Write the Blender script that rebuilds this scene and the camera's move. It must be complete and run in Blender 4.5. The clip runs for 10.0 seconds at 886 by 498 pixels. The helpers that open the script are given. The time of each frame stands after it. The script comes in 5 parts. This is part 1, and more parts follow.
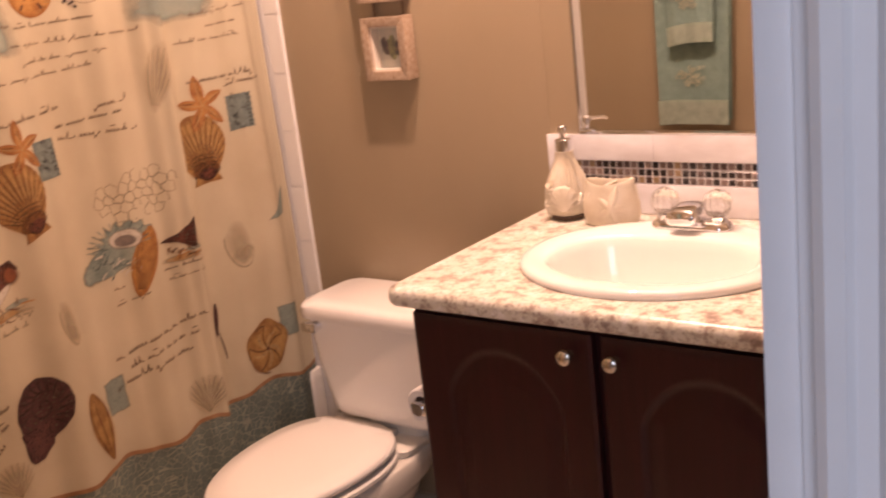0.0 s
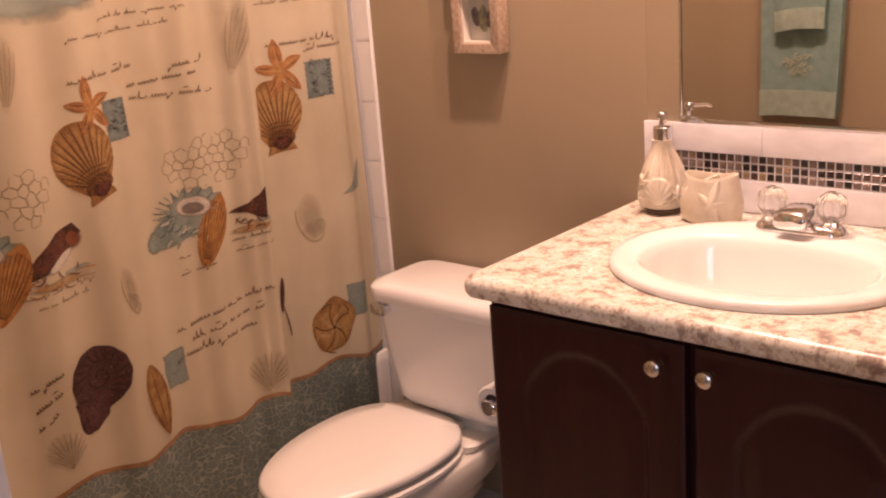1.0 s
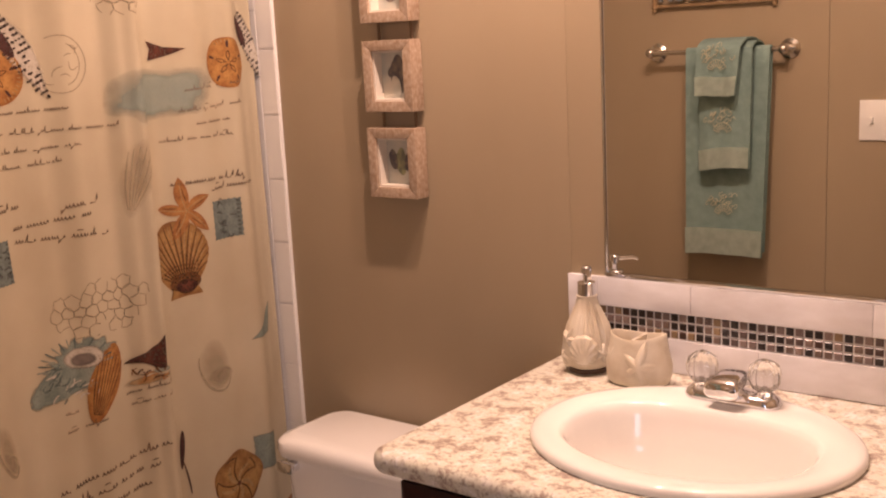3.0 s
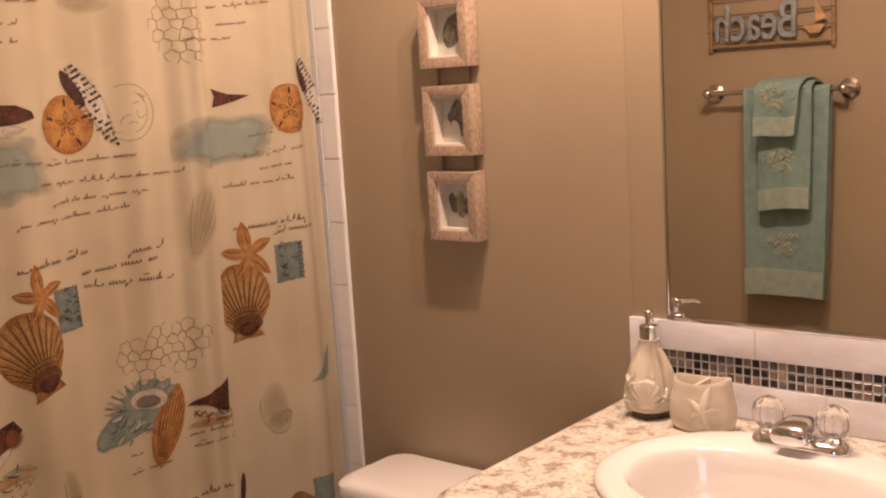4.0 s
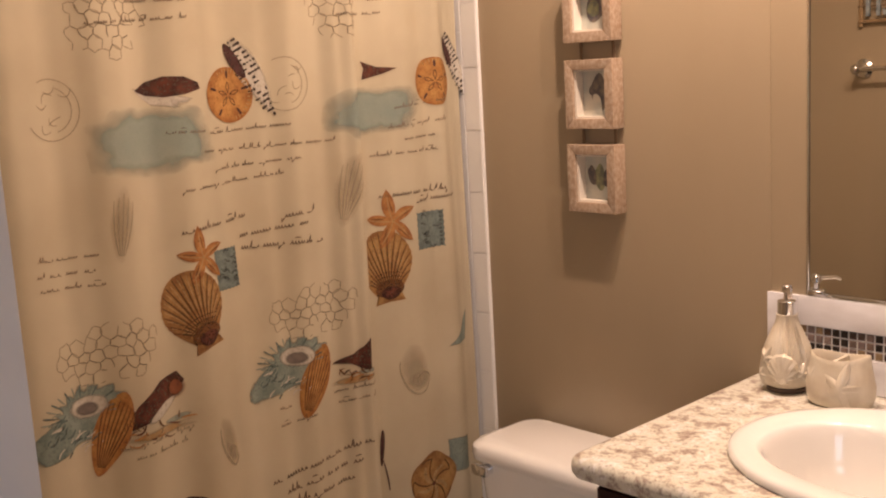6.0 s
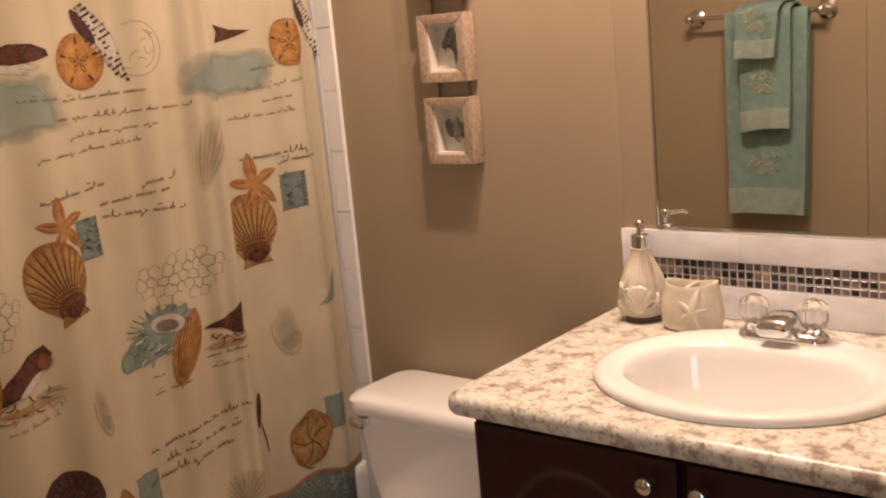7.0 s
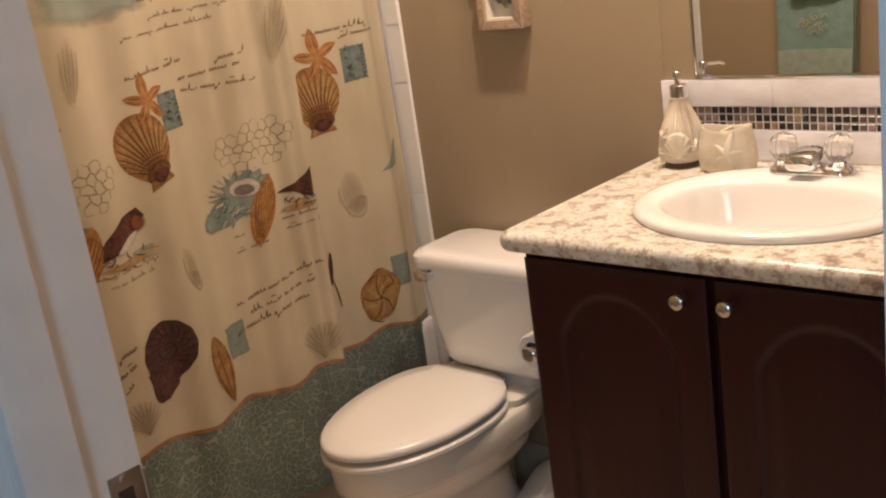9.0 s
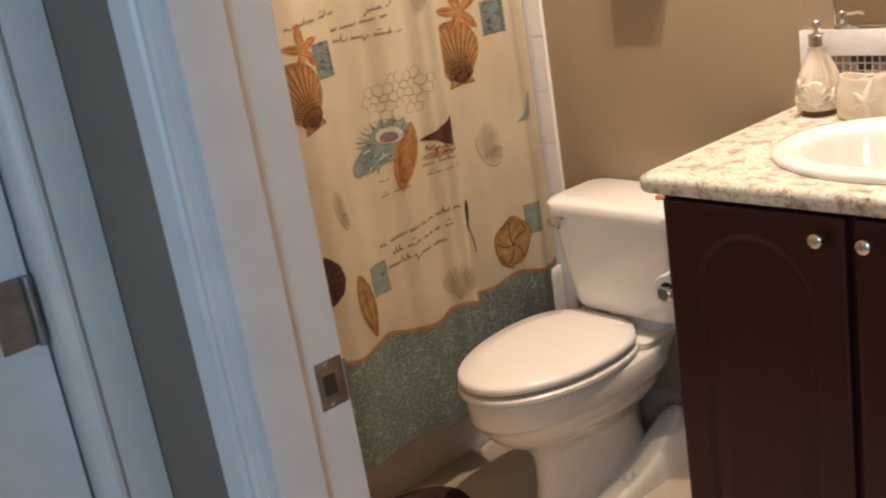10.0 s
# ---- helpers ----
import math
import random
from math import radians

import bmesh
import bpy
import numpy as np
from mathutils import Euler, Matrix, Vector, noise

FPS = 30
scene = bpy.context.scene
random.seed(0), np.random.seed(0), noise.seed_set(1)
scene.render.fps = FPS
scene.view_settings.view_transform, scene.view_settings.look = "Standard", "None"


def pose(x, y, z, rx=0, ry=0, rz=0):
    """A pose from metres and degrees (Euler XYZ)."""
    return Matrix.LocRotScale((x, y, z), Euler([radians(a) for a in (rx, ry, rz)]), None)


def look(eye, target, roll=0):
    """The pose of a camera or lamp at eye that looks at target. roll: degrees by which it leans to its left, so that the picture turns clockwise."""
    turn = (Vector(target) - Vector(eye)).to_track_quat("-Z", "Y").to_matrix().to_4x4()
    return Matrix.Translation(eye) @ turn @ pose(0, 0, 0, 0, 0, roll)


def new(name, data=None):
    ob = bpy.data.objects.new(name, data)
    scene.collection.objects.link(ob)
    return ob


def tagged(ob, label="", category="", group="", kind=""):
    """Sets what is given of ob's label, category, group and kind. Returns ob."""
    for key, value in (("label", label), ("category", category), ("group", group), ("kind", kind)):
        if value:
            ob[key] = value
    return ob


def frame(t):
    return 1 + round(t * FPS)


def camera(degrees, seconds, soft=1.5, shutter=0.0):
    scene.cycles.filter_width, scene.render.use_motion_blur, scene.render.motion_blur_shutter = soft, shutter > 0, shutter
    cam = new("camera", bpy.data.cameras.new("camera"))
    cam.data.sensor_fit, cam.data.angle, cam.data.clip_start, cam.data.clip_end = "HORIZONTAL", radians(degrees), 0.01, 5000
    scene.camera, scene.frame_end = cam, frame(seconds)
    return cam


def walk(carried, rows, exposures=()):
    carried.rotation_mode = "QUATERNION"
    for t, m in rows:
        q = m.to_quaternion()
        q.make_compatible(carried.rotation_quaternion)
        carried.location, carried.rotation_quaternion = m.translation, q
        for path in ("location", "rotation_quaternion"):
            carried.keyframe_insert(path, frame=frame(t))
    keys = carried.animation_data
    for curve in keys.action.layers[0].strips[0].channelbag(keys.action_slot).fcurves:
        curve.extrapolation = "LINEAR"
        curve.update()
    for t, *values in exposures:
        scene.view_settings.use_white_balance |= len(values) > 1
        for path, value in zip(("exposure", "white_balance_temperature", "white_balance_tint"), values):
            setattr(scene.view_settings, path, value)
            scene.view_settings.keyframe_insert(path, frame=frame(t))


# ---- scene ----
cam = camera(45.2, 10.0, soft=2.0, shutter=0.25)
PATH = [
    (0, (1.248, -1.927, 1.497), (0.07, -0.402, 0.96), -6.8),
    (0.5, (1.219, -1.887, 1.482), (-0.098, -0.49, 0.92), -5.2),
    (1, (1.151, -1.827, 1.483), (-0.128, -0.399, 0.913), -4.5),
    (1.5, (1.092, -1.762, 1.477), (-0.074, -0.234, 0.923), -3.5),
    (2, (1.081, -1.707, 1.502), (-0.096, -0.183, 0.961), -3.4),
    (2.5, (1.081, -1.687, 1.523), (-0.104, -0.141, 1.07), -3.2),
    (2.7, (1.086, -1.692, 1.531), (-0.097, -0.136, 1.11), -3.1),
    (3.8, (1.069, -1.695, 1.538), (-0.196, -0.178, 1.229), -3.3),
    (4, (1.074, -1.708, 1.545), (-0.204, -0.2, 1.241), -3.5),
    (4.5, (1.077, -1.714, 1.545), (-0.258, -0.257, 1.241), -3.2),
    (5, (1.07, -1.74, 1.55), (-0.35, -0.364, 1.253), -2.9),
    (5.2, (1.081, -1.72, 1.559), (-0.383, -0.395, 1.238), -3.3),
    (6.3, (1.103, -1.792, 1.54), (-0.324, -0.437, 1.183), -3.0),
    (6.5, (1.105, -1.804, 1.535), (-0.25, -0.379, 1.167), -3.2),
    (7, (1.12, -1.817, 1.518), (-0.131, -0.31, 1.11), -5.3),
    (7.5, (1.149, -1.825, 1.5), (-0.062, -0.307, 1.024), -6.0),
    (8, (1.189, -1.846, 1.488), (-0.08, -0.384, 0.988), -6.9),
    (8.5, (1.233, -1.874, 1.467), (-0.094, -0.482, 0.918), -7.6),
    (9, (1.256, -1.947, 1.47), (-0.076, -0.571, 0.894), -8.4),
    (9.5, (1.268, -2.023, 1.465), (-0.111, -0.703, 0.867), -9.1),
    (10, (1.288, -2.085, 1.46), (-0.177, -0.865, 0.858), -9.3),
]
EXPOSURES = [(0,.36,7350,35),(0.5,.22,7350,37),(1.0,.23,7200,37),(1.5,.19,6900,32),(2.5,.01,6930,31),(4.5,-.11,6780,20),(6.5,-.06,6530,15),(8.5,-.02,6450,10),(9.3,.2,6200,7),(10,.40,6080,5)]
walk(cam, [(t, look(eye, target, roll)) for t, eye, target, roll in PATH], EXPOSURES)

# ---- light ----
world = bpy.data.worlds.new("world")
world.use_nodes = True
world.node_tree.nodes["Background"].inputs[0].default_value = (0.5, 0.62, 0.8, 1)
world.node_tree.nodes["Background"].inputs[1].default_value = 0.05
scene.world = world

def bulb(kind, x, y, z, watts, radius, colour):
    data = bpy.data.lights.new("bulb", kind)
    data.energy, data.shadow_soft_size, data.color = watts, radius, colour
    ob = new("vanity_bulb", data)
    ob.location = (x, y, z)
    return data

# the unseen vanity light over the mirror: a wide downward spot, dimmer sideways, and a point bulb
WARM = (1.0, 0.742, 0.567)
wide_spot = bulb("SPOT", 0.06, -0.34, 2.40, 64.0, 0.022, WARM)
wide_spot.spot_size, wide_spot.spot_blend = radians(174), 1.0
bulb("POINT", 0.37, -0.34, 2.40, 30.0, 0.022, WARM)

sky = bpy.data.lights.new("hall_window_light", "AREA")
sky.shape, sky.size, sky.size_y, sky.energy, sky.color = "RECTANGLE", 0.8, 1.2, 15.0, (0.60, 0.80, 1.0)
sky_ob = new("hall_window_light", sky)
sky_ob.matrix_world = look((1.5, -2.96, 1.45), (0.7, -1.6, 1.2))

# ---- materials ----
def mat(name, colour, rough=0.6, metal=0.0, second=None, scale=8.0, amount=0.5, bump=0.0, bump_scale=60.0, spec=0.5, detail=4.0, coat=0.0, stretch=(1, 1, 1)):
    m = bpy.data.materials.new(name)
    m.use_nodes = True
    nt = m.node_tree
    b = nt.nodes["Principled BSDF"]
    b.inputs["Roughness"].default_value = rough
    b.inputs["Metallic"].default_value = metal
    b.inputs["Specular IOR Level"].default_value = spec
    b.inputs["Coat Weight"].default_value = coat
    geo = nt.nodes.new("ShaderNodeNewGeometry")
    mp = nt.nodes.new("ShaderNodeMapping")
    mp.inputs["Scale"].default_value = stretch
    nt.links.new(geo.outputs["Position"], mp.inputs["Vector"])
    if second is None:
        second = tuple(c * 0.86 for c in colour)
    n = nt.nodes.new("ShaderNodeTexNoise")
    n.inputs["Scale"].default_value = scale
    n.inputs["Detail"].default_value = detail
    nt.links.new(mp.outputs[0], n.inputs["Vector"])
    ramp = nt.nodes.new("ShaderNodeValToRGB")
    ramp.color_ramp.elements[0].position = 0.5 - 0.25 * (1.2 - amount)
    ramp.color_ramp.elements[1].position = 0.5 + 0.25 * (1.2 - amount)
    ramp.color_ramp.elements[0].color = (*second, 1)
    ramp.color_ramp.elements[1].color = (*colour, 1)
    nt.links.new(n.outputs["Fac"], ramp.inputs["Fac"])
    nt.links.new(ramp.outputs["Color"], b.inputs["Base Color"])
    if bump:
        n2 = nt.nodes.new("ShaderNodeTexNoise")
        n2.inputs["Scale"].default_value = bump_scale
        n2.inputs["Detail"].default_value = 5
        nt.links.new(mp.outputs[0], n2.inputs["Vector"])
        bp = nt.nodes.new("ShaderNodeBump")
        bp.inputs["Strength"].default_value = bump
        bp.inputs["Distance"].default_value = 0.002
        nt.links.new(n2.outputs["Fac"], bp.inputs["Height"])
        nt.links.new(bp.outputs["Normal"], b.inputs["Normal"])
    return m

WALL = mat("taupe_wall", (0.350, 0.276, 0.184), 0.34, second=(0.318, 0.247, 0.161), scale=3, bump=0.12, bump_scale=350, stretch=(1, 1, 0.35))
CEIL = mat("ceiling_paint", (0.75, 0.72, 0.66), 0.8, bump=0.3, bump_scale=80)
TRIM = mat("white_trim_paint", (0.78, 0.78, 0.78), 0.35, second=(0.72, 0.72, 0.73), scale=14, bump=0.06, bump_scale=120)
BASEBOARD = mat("baseboard_paint", (0.46, 0.40, 0.31), 0.45, bump=0.08, bump_scale=150)
HALLWALL = mat("hall_wall_paint", (0.27, 0.225, 0.185), 0.7, bump=0.1, bump_scale=200)
FLOOR = mat("vinyl_floor", (0.62, 0.53, 0.43), 0.4, second=(0.53, 0.45, 0.36), scale=9, bump=0.1, bump_scale=40)
CERAMIC = mat("white_glazed_tile", (0.80, 0.79, 0.77), 0.15, second=(0.76, 0.75, 0.73), scale=5)
GROUT = mat("white_grout", (0.84, 0.83, 0.82), 0.8, bump=0.2, bump_scale=400)
MARBLE = mat("white_marble_tile", (0.88, 0.88, 0.92), 0.2, second=(0.64, 0.62, 0.63), scale=7, amount=0.55, detail=9, stretch=(1, 1, 2.2))
PORCELAIN = mat("white_porcelain", (0.84, 0.825, 0.80), 0.08, second=(0.82, 0.805, 0.775), scale=2, coat=0.4)
BISCUIT = mat("bowl_porcelain", (0.82, 0.78, 0.71), 0.08, second=(0.78, 0.73, 0.64), scale=2, coat=0.4)
SEAT = mat("toilet_seat_plastic", (0.82, 0.79, 0.74), 0.22, second=(0.80, 0.77, 0.72), scale=3)
WOOD = mat("espresso_wood", (0.039, 0.0074, 0.0088), 0.34, spec=0.36, second=(0.025, 0.0048, 0.0054), scale=7, amount=0.3, bump=0.15, bump_scale=30, detail=8, stretch=(9, 9, 0.5))
CHROME = mat("chrome", (0.82, 0.82, 0.84), 0.06, 1.0, second=(0.78, 0.78, 0.8))
NICKEL = mat("brushed_nickel", (0.66, 0.62, 0.56), 0.22, 1.0, second=(0.6, 0.56, 0.5), scale=60)
STEEL = mat("worn_steel", (0.42, 0.40, 0.38), 0.4, 1.0, second=(0.28, 0.26, 0.25), scale=40)
MIRROR = mat("mirror_silver", (0.86, 0.87, 0.86), 0.0, 1.0, second=(0.86, 0.87, 0.86))
# near-black colour that stands for the shade inside holes
HOLE_SHADE = mat("hole_shade", (0.05, 0.03, 0.025), 0.7)
# brown foot ring, with the shadow under the bottle put into its colour
FOOT_SHADOW = mat("brown_foot_and_shadow", (0.11, 0.06, 0.035), 0.45)
CREAM = mat("cream_stoneware", (0.70, 0.64, 0.53), 0.28, second=(0.56, 0.48, 0.36), scale=30, amount=0.3, bump=0.25, bump_scale=90, coat=0.2)
PAPER = mat("toilet_paper", (0.84, 0.82, 0.80), 0.9, bump=0.3, bump_scale=300)
SHELL = mat("orange_shell", (0.62, 0.31, 0.15), 0.5, second=(0.42, 0.18, 0.08), scale=60)
MATCOL = mat("brown_bath_mat", (0.07, 0.035, 0.022), 0.95, second=(0.04, 0.02, 0.014), scale=90, bump=0.8, bump_scale=200)
TOWEL = mat("teal_towel", (0.22, 0.33, 0.30), 0.95, second=(0.17, 0.27, 0.25), scale=40, bump=0.9, bump_scale=500)
TOWELBAND = mat("towel_band", (0.60, 0.72, 0.63), 0.8, second=(0.48, 0.60, 0.52), scale=45, bump=0.3, bump_scale=400)
STITCH = mat("gold_embroidery", (0.56, 0.54, 0.38), 0.7, second=(0.40, 0.44, 0.35), scale=120)
WIRE = mat("sign_wire", (0.26, 0.18, 0.10), 0.5, 0.4)
SIGNWOOD = mat("sign_wood", (0.36, 0.25, 0.13), 0.6, second=(0.22, 0.13, 0.06), scale=30)
GALV = mat("galvanised_letters", (0.40, 0.46, 0.50), 0.4, 0.5, second=(0.25, 0.30, 0.34), scale=60)
SAIL = mat("sign_boat_wood", (0.55, 0.35, 0.18), 0.6, second=(0.4, 0.24, 0.12), scale=40)
SWITCH = mat("switch_plastic", (0.82, 0.81, 0.77), 0.3)
FRAMEWOOD = mat("whitewashed_frame", (0.47, 0.37, 0.28), 0.6, second=(0.29, 0.19, 0.12), scale=150, amount=0.35, bump=0.5, bump_scale=160, detail=8, stretch=(1, 1, 0.7))
MATBOARD = mat("picture_mat", (0.72, 0.66, 0.57), 0.8)
PICBACK = mat("picture_print", (0.45, 0.47, 0.42), 0.5, second=(0.60, 0.56, 0.47), scale=25)
PICDARK = mat("picture_print_shell", (0.22, 0.18, 0.14), 0.5, second=(0.10, 0.09, 0.10), scale=70, amount=0.8)
PICGREEN = mat("picture_print_green", (0.32, 0.33, 0.18), 0.5, second=(0.16, 0.17, 0.13), scale=70, amount=0.8)
RIBBON = mat("frame_ribbon", (0.20, 0.13, 0.08), 0.7)
DOORWHITE = mat("hall_door_paint", (0.80, 0.83, 0.86), 0.2)
TUB = mat("tub_enamel", (0.80, 0.77, 0.72), 0.15)

def mosaic_mat():
    m = bpy.data.materials.new("mosaic_glass")
    m.use_nodes = True
    nt = m.node_tree
    b = nt.nodes["Principled BSDF"]
    b.inputs["Roughness"].default_value = 0.28
    info = nt.nodes.new("ShaderNodeObjectInfo")
    r = nt.nodes.new("ShaderNodeValToRGB")
    r.color_ramp.interpolation = "CONSTANT"
    cols = [(0.0, (0.018, 0.010, 0.008)), (0.30, (0.07, 0.035, 0.025)), (0.42, (0.20, 0.14, 0.11)), (0.56, (0.30, 0.22, 0.19)),
            (0.68, (0.36, 0.25, 0.14)), (0.80, (0.25, 0.185, 0.17)), (0.90, (0.12, 0.08, 0.07))]
    e = r.color_ramp.elements
    e[0].color = (*cols[0][1], 1)
    e[1].position, e[1].color = cols[1][0], (*cols[1][1], 1)
    for p, c in cols[2:]:
        k = e.new(p)
        k.color = (*c, 1)
    nt.links.new(info.outputs["Random"], r.inputs["Fac"])
    n = nt.nodes.new("ShaderNodeTexNoise")
    n.inputs["Scale"].default_value = 170
    geo = nt.nodes.new("ShaderNodeNewGeometry")
    nt.links.new(geo.outputs["Position"], n.inputs["Vector"])
    mx = nt.nodes.new("ShaderNodeMixRGB")
    mx.blend_type = "MULTIPLY"
    mx.inputs[0].default_value = 0.5
    nt.links.new(r.outputs["Color"], mx.inputs[1])
    nt.links.new(n.outputs["Fac"], mx.inputs[2])
    nt.links.new(mx.outputs["Color"], b.inputs["Base Color"])
    return m
MOSAIC = mosaic_mat()

def laminate_mat():
    m = bpy.data.materials.new("granite_laminate")
    m.use_nodes = True
    nt = m.node_tree
    b = nt.nodes["Principled BSDF"]
    b.inputs["Roughness"].default_value = 0.3
    geo = nt.nodes.new("ShaderNodeNewGeometry")
    warp = nt.nodes.new("ShaderNodeTexNoise")
    warp.inputs["Scale"].default_value = 14
    warp.inputs["Detail"].default_value = 6
    nt.links.new(geo.outputs["Position"], warp.inputs["Vector"])
    add = nt.nodes.new("ShaderNodeMixRGB")
    add.blend_type = "ADD"
    add.inputs[0].default_value = 0.045
    nt.links.new(geo.outputs["Position"], add.inputs[1])
    nt.links.new(warp.outputs["Color"], add.inputs[2])
    n1 = nt.nodes.new("ShaderNodeTexNoise")
    n1.inputs["Scale"].default_value = 27
    n1.inputs["Detail"].default_value = 9
    n1.inputs["Roughness"].default_value = 0.74
    nt.links.new(add.outputs[0], n1.inputs["Vector"])
    r1 = nt.nodes.new("ShaderNodeValToRGB")
    e = r1.color_ramp.elements
    e[0].position, e[0].color = 0.36, (0.28, 0.22, 0.185, 1)
    e[1].position, e[1].color = 0.61, (0.82, 0.80, 0.765, 1)
    k = e.new(0.43); k.color = (0.42, 0.335, 0.28, 1)
    k = e.new(0.47); k.color = (0.58, 0.545, 0.45, 1)
    k = e.new(0.51); k.color = (0.72, 0.70, 0.60, 1)
    k = e.new(0.54); k.color = (0.66, 0.63, 0.55, 1)
    nt.links.new(n1.outputs["Fac"], r1.inputs["Fac"])
    n2 = nt.nodes.new("ShaderNodeTexNoise")
    n2.inputs["Scale"].default_value = 120
    n2.inputs["Detail"].default_value = 3
    nt.links.new(geo.outputs["Position"], n2.inputs["Vector"])
    r2 = nt.nodes.new("ShaderNodeValToRGB")
    r2.color_ramp.elements[0].position, r2.color_ramp.elements[0].color = 0.30, (0.5, 0.44, 0.42, 1)
    r2.color_ramp.elements[1].position, r2.color_ramp.elements[1].color = 0.46, (1, 1, 1, 1)
    nt.links.new(n2.outputs["Fac"], r2.inputs["Fac"])
    mx = nt.nodes.new("ShaderNodeMixRGB")
    mx.blend_type = "MULTIPLY"
    mx.inputs[0].default_value = 0.8
    nt.links.new(r1.outputs["Color"], mx.inputs[1])
    nt.links.new(r2.outputs["Color"], mx.inputs[2])
    nt.links.new(mx.outputs["Color"], b.inputs["Base Color"])
    return m
LAMINATE = laminate_mat()

def band_mat():
    m = bpy.data.materials.new("teal_band_cloth")
    m.use_nodes = True
    nt = m.node_tree
    b = nt.nodes["Principled BSDF"]
    b.inputs["Roughness"].default_value = 0.85
    geo = nt.nodes.new("ShaderNodeNewGeometry")
    mp = nt.nodes.new("ShaderNodeMapping")
    mp.inputs["Scale"].default_value = (0.05, 1, 1)
    nt.links.new(geo.outputs["Position"], mp.inputs["Vector"])
    v = nt.nodes.new("ShaderNodeTexVoronoi")
    v.feature = "DISTANCE_TO_EDGE"
    v.inputs["Scale"].default_value = 60
    v.inputs["Randomness"].default_value = 0.75
    nt.links.new(mp.outputs[0], v.inputs["Vector"])
    r = nt.nodes.new("ShaderNodeValToRGB")
    e = r.color_ramp.elements
    e[0].position, e[0].color = 0.022, (0.31, 0.335, 0.27, 1)
    e[1].position, e[1].color = 0.065, (0.125, 0.17, 0.155, 1)
    k = e.new(0.3); k.color = (0.165, 0.205, 0.18, 1)
    nt.links.new(v.outputs["Distance"], r.inputs["Fac"])
    n = nt.nodes.new("ShaderNodeTexNoise")
    n.inputs["Scale"].default_value = 12
    nt.links.new(geo.outputs["Position"], n.inputs["Vector"])
    mx = nt.nodes.new("ShaderNodeMixRGB")
    mx.blend_type = "MULTIPLY"
    mx.inputs[0].default_value = 0.5
    nt.links.new(r.outputs["Color"], mx.inputs[1])
    nt.links.new(n.outputs["Fac"], mx.inputs[2])
    nt.links.new(mx.outputs["Color"], b.inputs["Base Color"])
    return m
BAND = band_mat()
CLOTH = mat("cream_curtain_cloth", (0.465, 0.41, 0.298), 0.8, second=(0.385, 0.325, 0.224), scale=5, amount=0.2, bump=0.25, bump_scale=600, detail=6)

def print_mat(name, colour, second=None, scale=60.0, rim=0.5, soft=0.0, alpha=0.95):
    """Dye on cloth: mottled, darker towards its outline (rim), thinning out there where it is soft."""
    m = bpy.data.materials.new(name)
    m.use_nodes = True
    nt = m.node_tree
    b = nt.nodes["Principled BSDF"]
    b.inputs["Roughness"].default_value = 0.85
    b.inputs["Specular IOR Level"].default_value = 0.25
    second = second or tuple(0.6 * c for c in colour)
    edge = nt.nodes.new("ShaderNodeAttribute")
    edge.attribute_name = "edge"
    geo = nt.nodes.new("ShaderNodeNewGeometry")
    def noise(sc, detail):
        n = nt.nodes.new("ShaderNodeTexNoise")
        n.inputs["Scale"].default_value = sc
        n.inputs["Detail"].default_value = detail
        nt.links.new(geo.outputs["Position"], n.inputs["Vector"])
        return n.outputs["Fac"]
    def calc(op, a, c):
        k = nt.nodes.new("ShaderNodeMath")
        k.operation = op
        for q, x in enumerate((a, c)):
            if isinstance(x, (int, float)):
                k.inputs[q].default_value = x
            else:
                nt.links.new(x, k.inputs[q])
        return k.outputs[0]
    def span(x, a, c, lo, hi):
        k = nt.nodes.new("ShaderNodeMapRange")
        for q, y in zip((1, 2, 3, 4), (a, c, lo, hi)):
            k.inputs[q].default_value = y
        nt.links.new(x, k.inputs[0])
        return k.outputs[0]
    grain = noise(scale, 5)
    f = calc("ADD", span(grain, 0.36, 0.64, 0.0, 0.7), calc("MULTIPLY", calc("POWER", edge.outputs["Fac"], 3.0), rim))
    mx = nt.nodes.new("ShaderNodeMixRGB")
    mx.inputs[1].default_value, mx.inputs[2].default_value = (*colour, 1), (*second, 1)
    nt.links.new(calc("MINIMUM", f, 1.0), mx.inputs[0])
    nt.links.new(mx.outputs[0], b.inputs["Base Color"])
    wear = span(noise(210, 3), 0.30, 0.50, alpha - (0.06 if soft > 0.3 else 0.25), alpha)
    if soft:
        ragged = calc("ADD", edge.outputs["Fac"], span(noise(24, 3), 0.25, 0.75, -0.12, 0.12))
        wear = calc("MULTIPLY", wear, span(ragged, 1.0 - soft, 1.02, 1.0, 0.0))
    nt.links.new(wear, b.inputs["Alpha"])
    return m
P_ORANGE = print_mat("print_orange", (0.45, 0.235, 0.075), (0.26, 0.105, 0.03), 55)
P_STAR = print_mat("print_coral", (0.40, 0.195, 0.068), (0.25, 0.10, 0.034), 60)
P_OCHRE = print_mat("print_ochre", (0.38, 0.225, 0.082), (0.20, 0.095, 0.034), 40, 0.45)
P_LIGHT = print_mat("print_light_ochre", (0.50, 0.33, 0.15), None, 60, 0.3, 0.0, 0.75)
P_BROWN = print_mat("print_brown", (0.12, 0.040, 0.024), (0.035, 0.015, 0.012), 60)
P_RUST = print_mat("print_rust", (0.21, 0.075, 0.032), (0.10, 0.035, 0.02), 60, 0.3, 0.4)
P_DARK = print_mat("print_dark_brown", (0.075, 0.032, 0.028), (0.042, 0.018, 0.016), 50, 0.3)
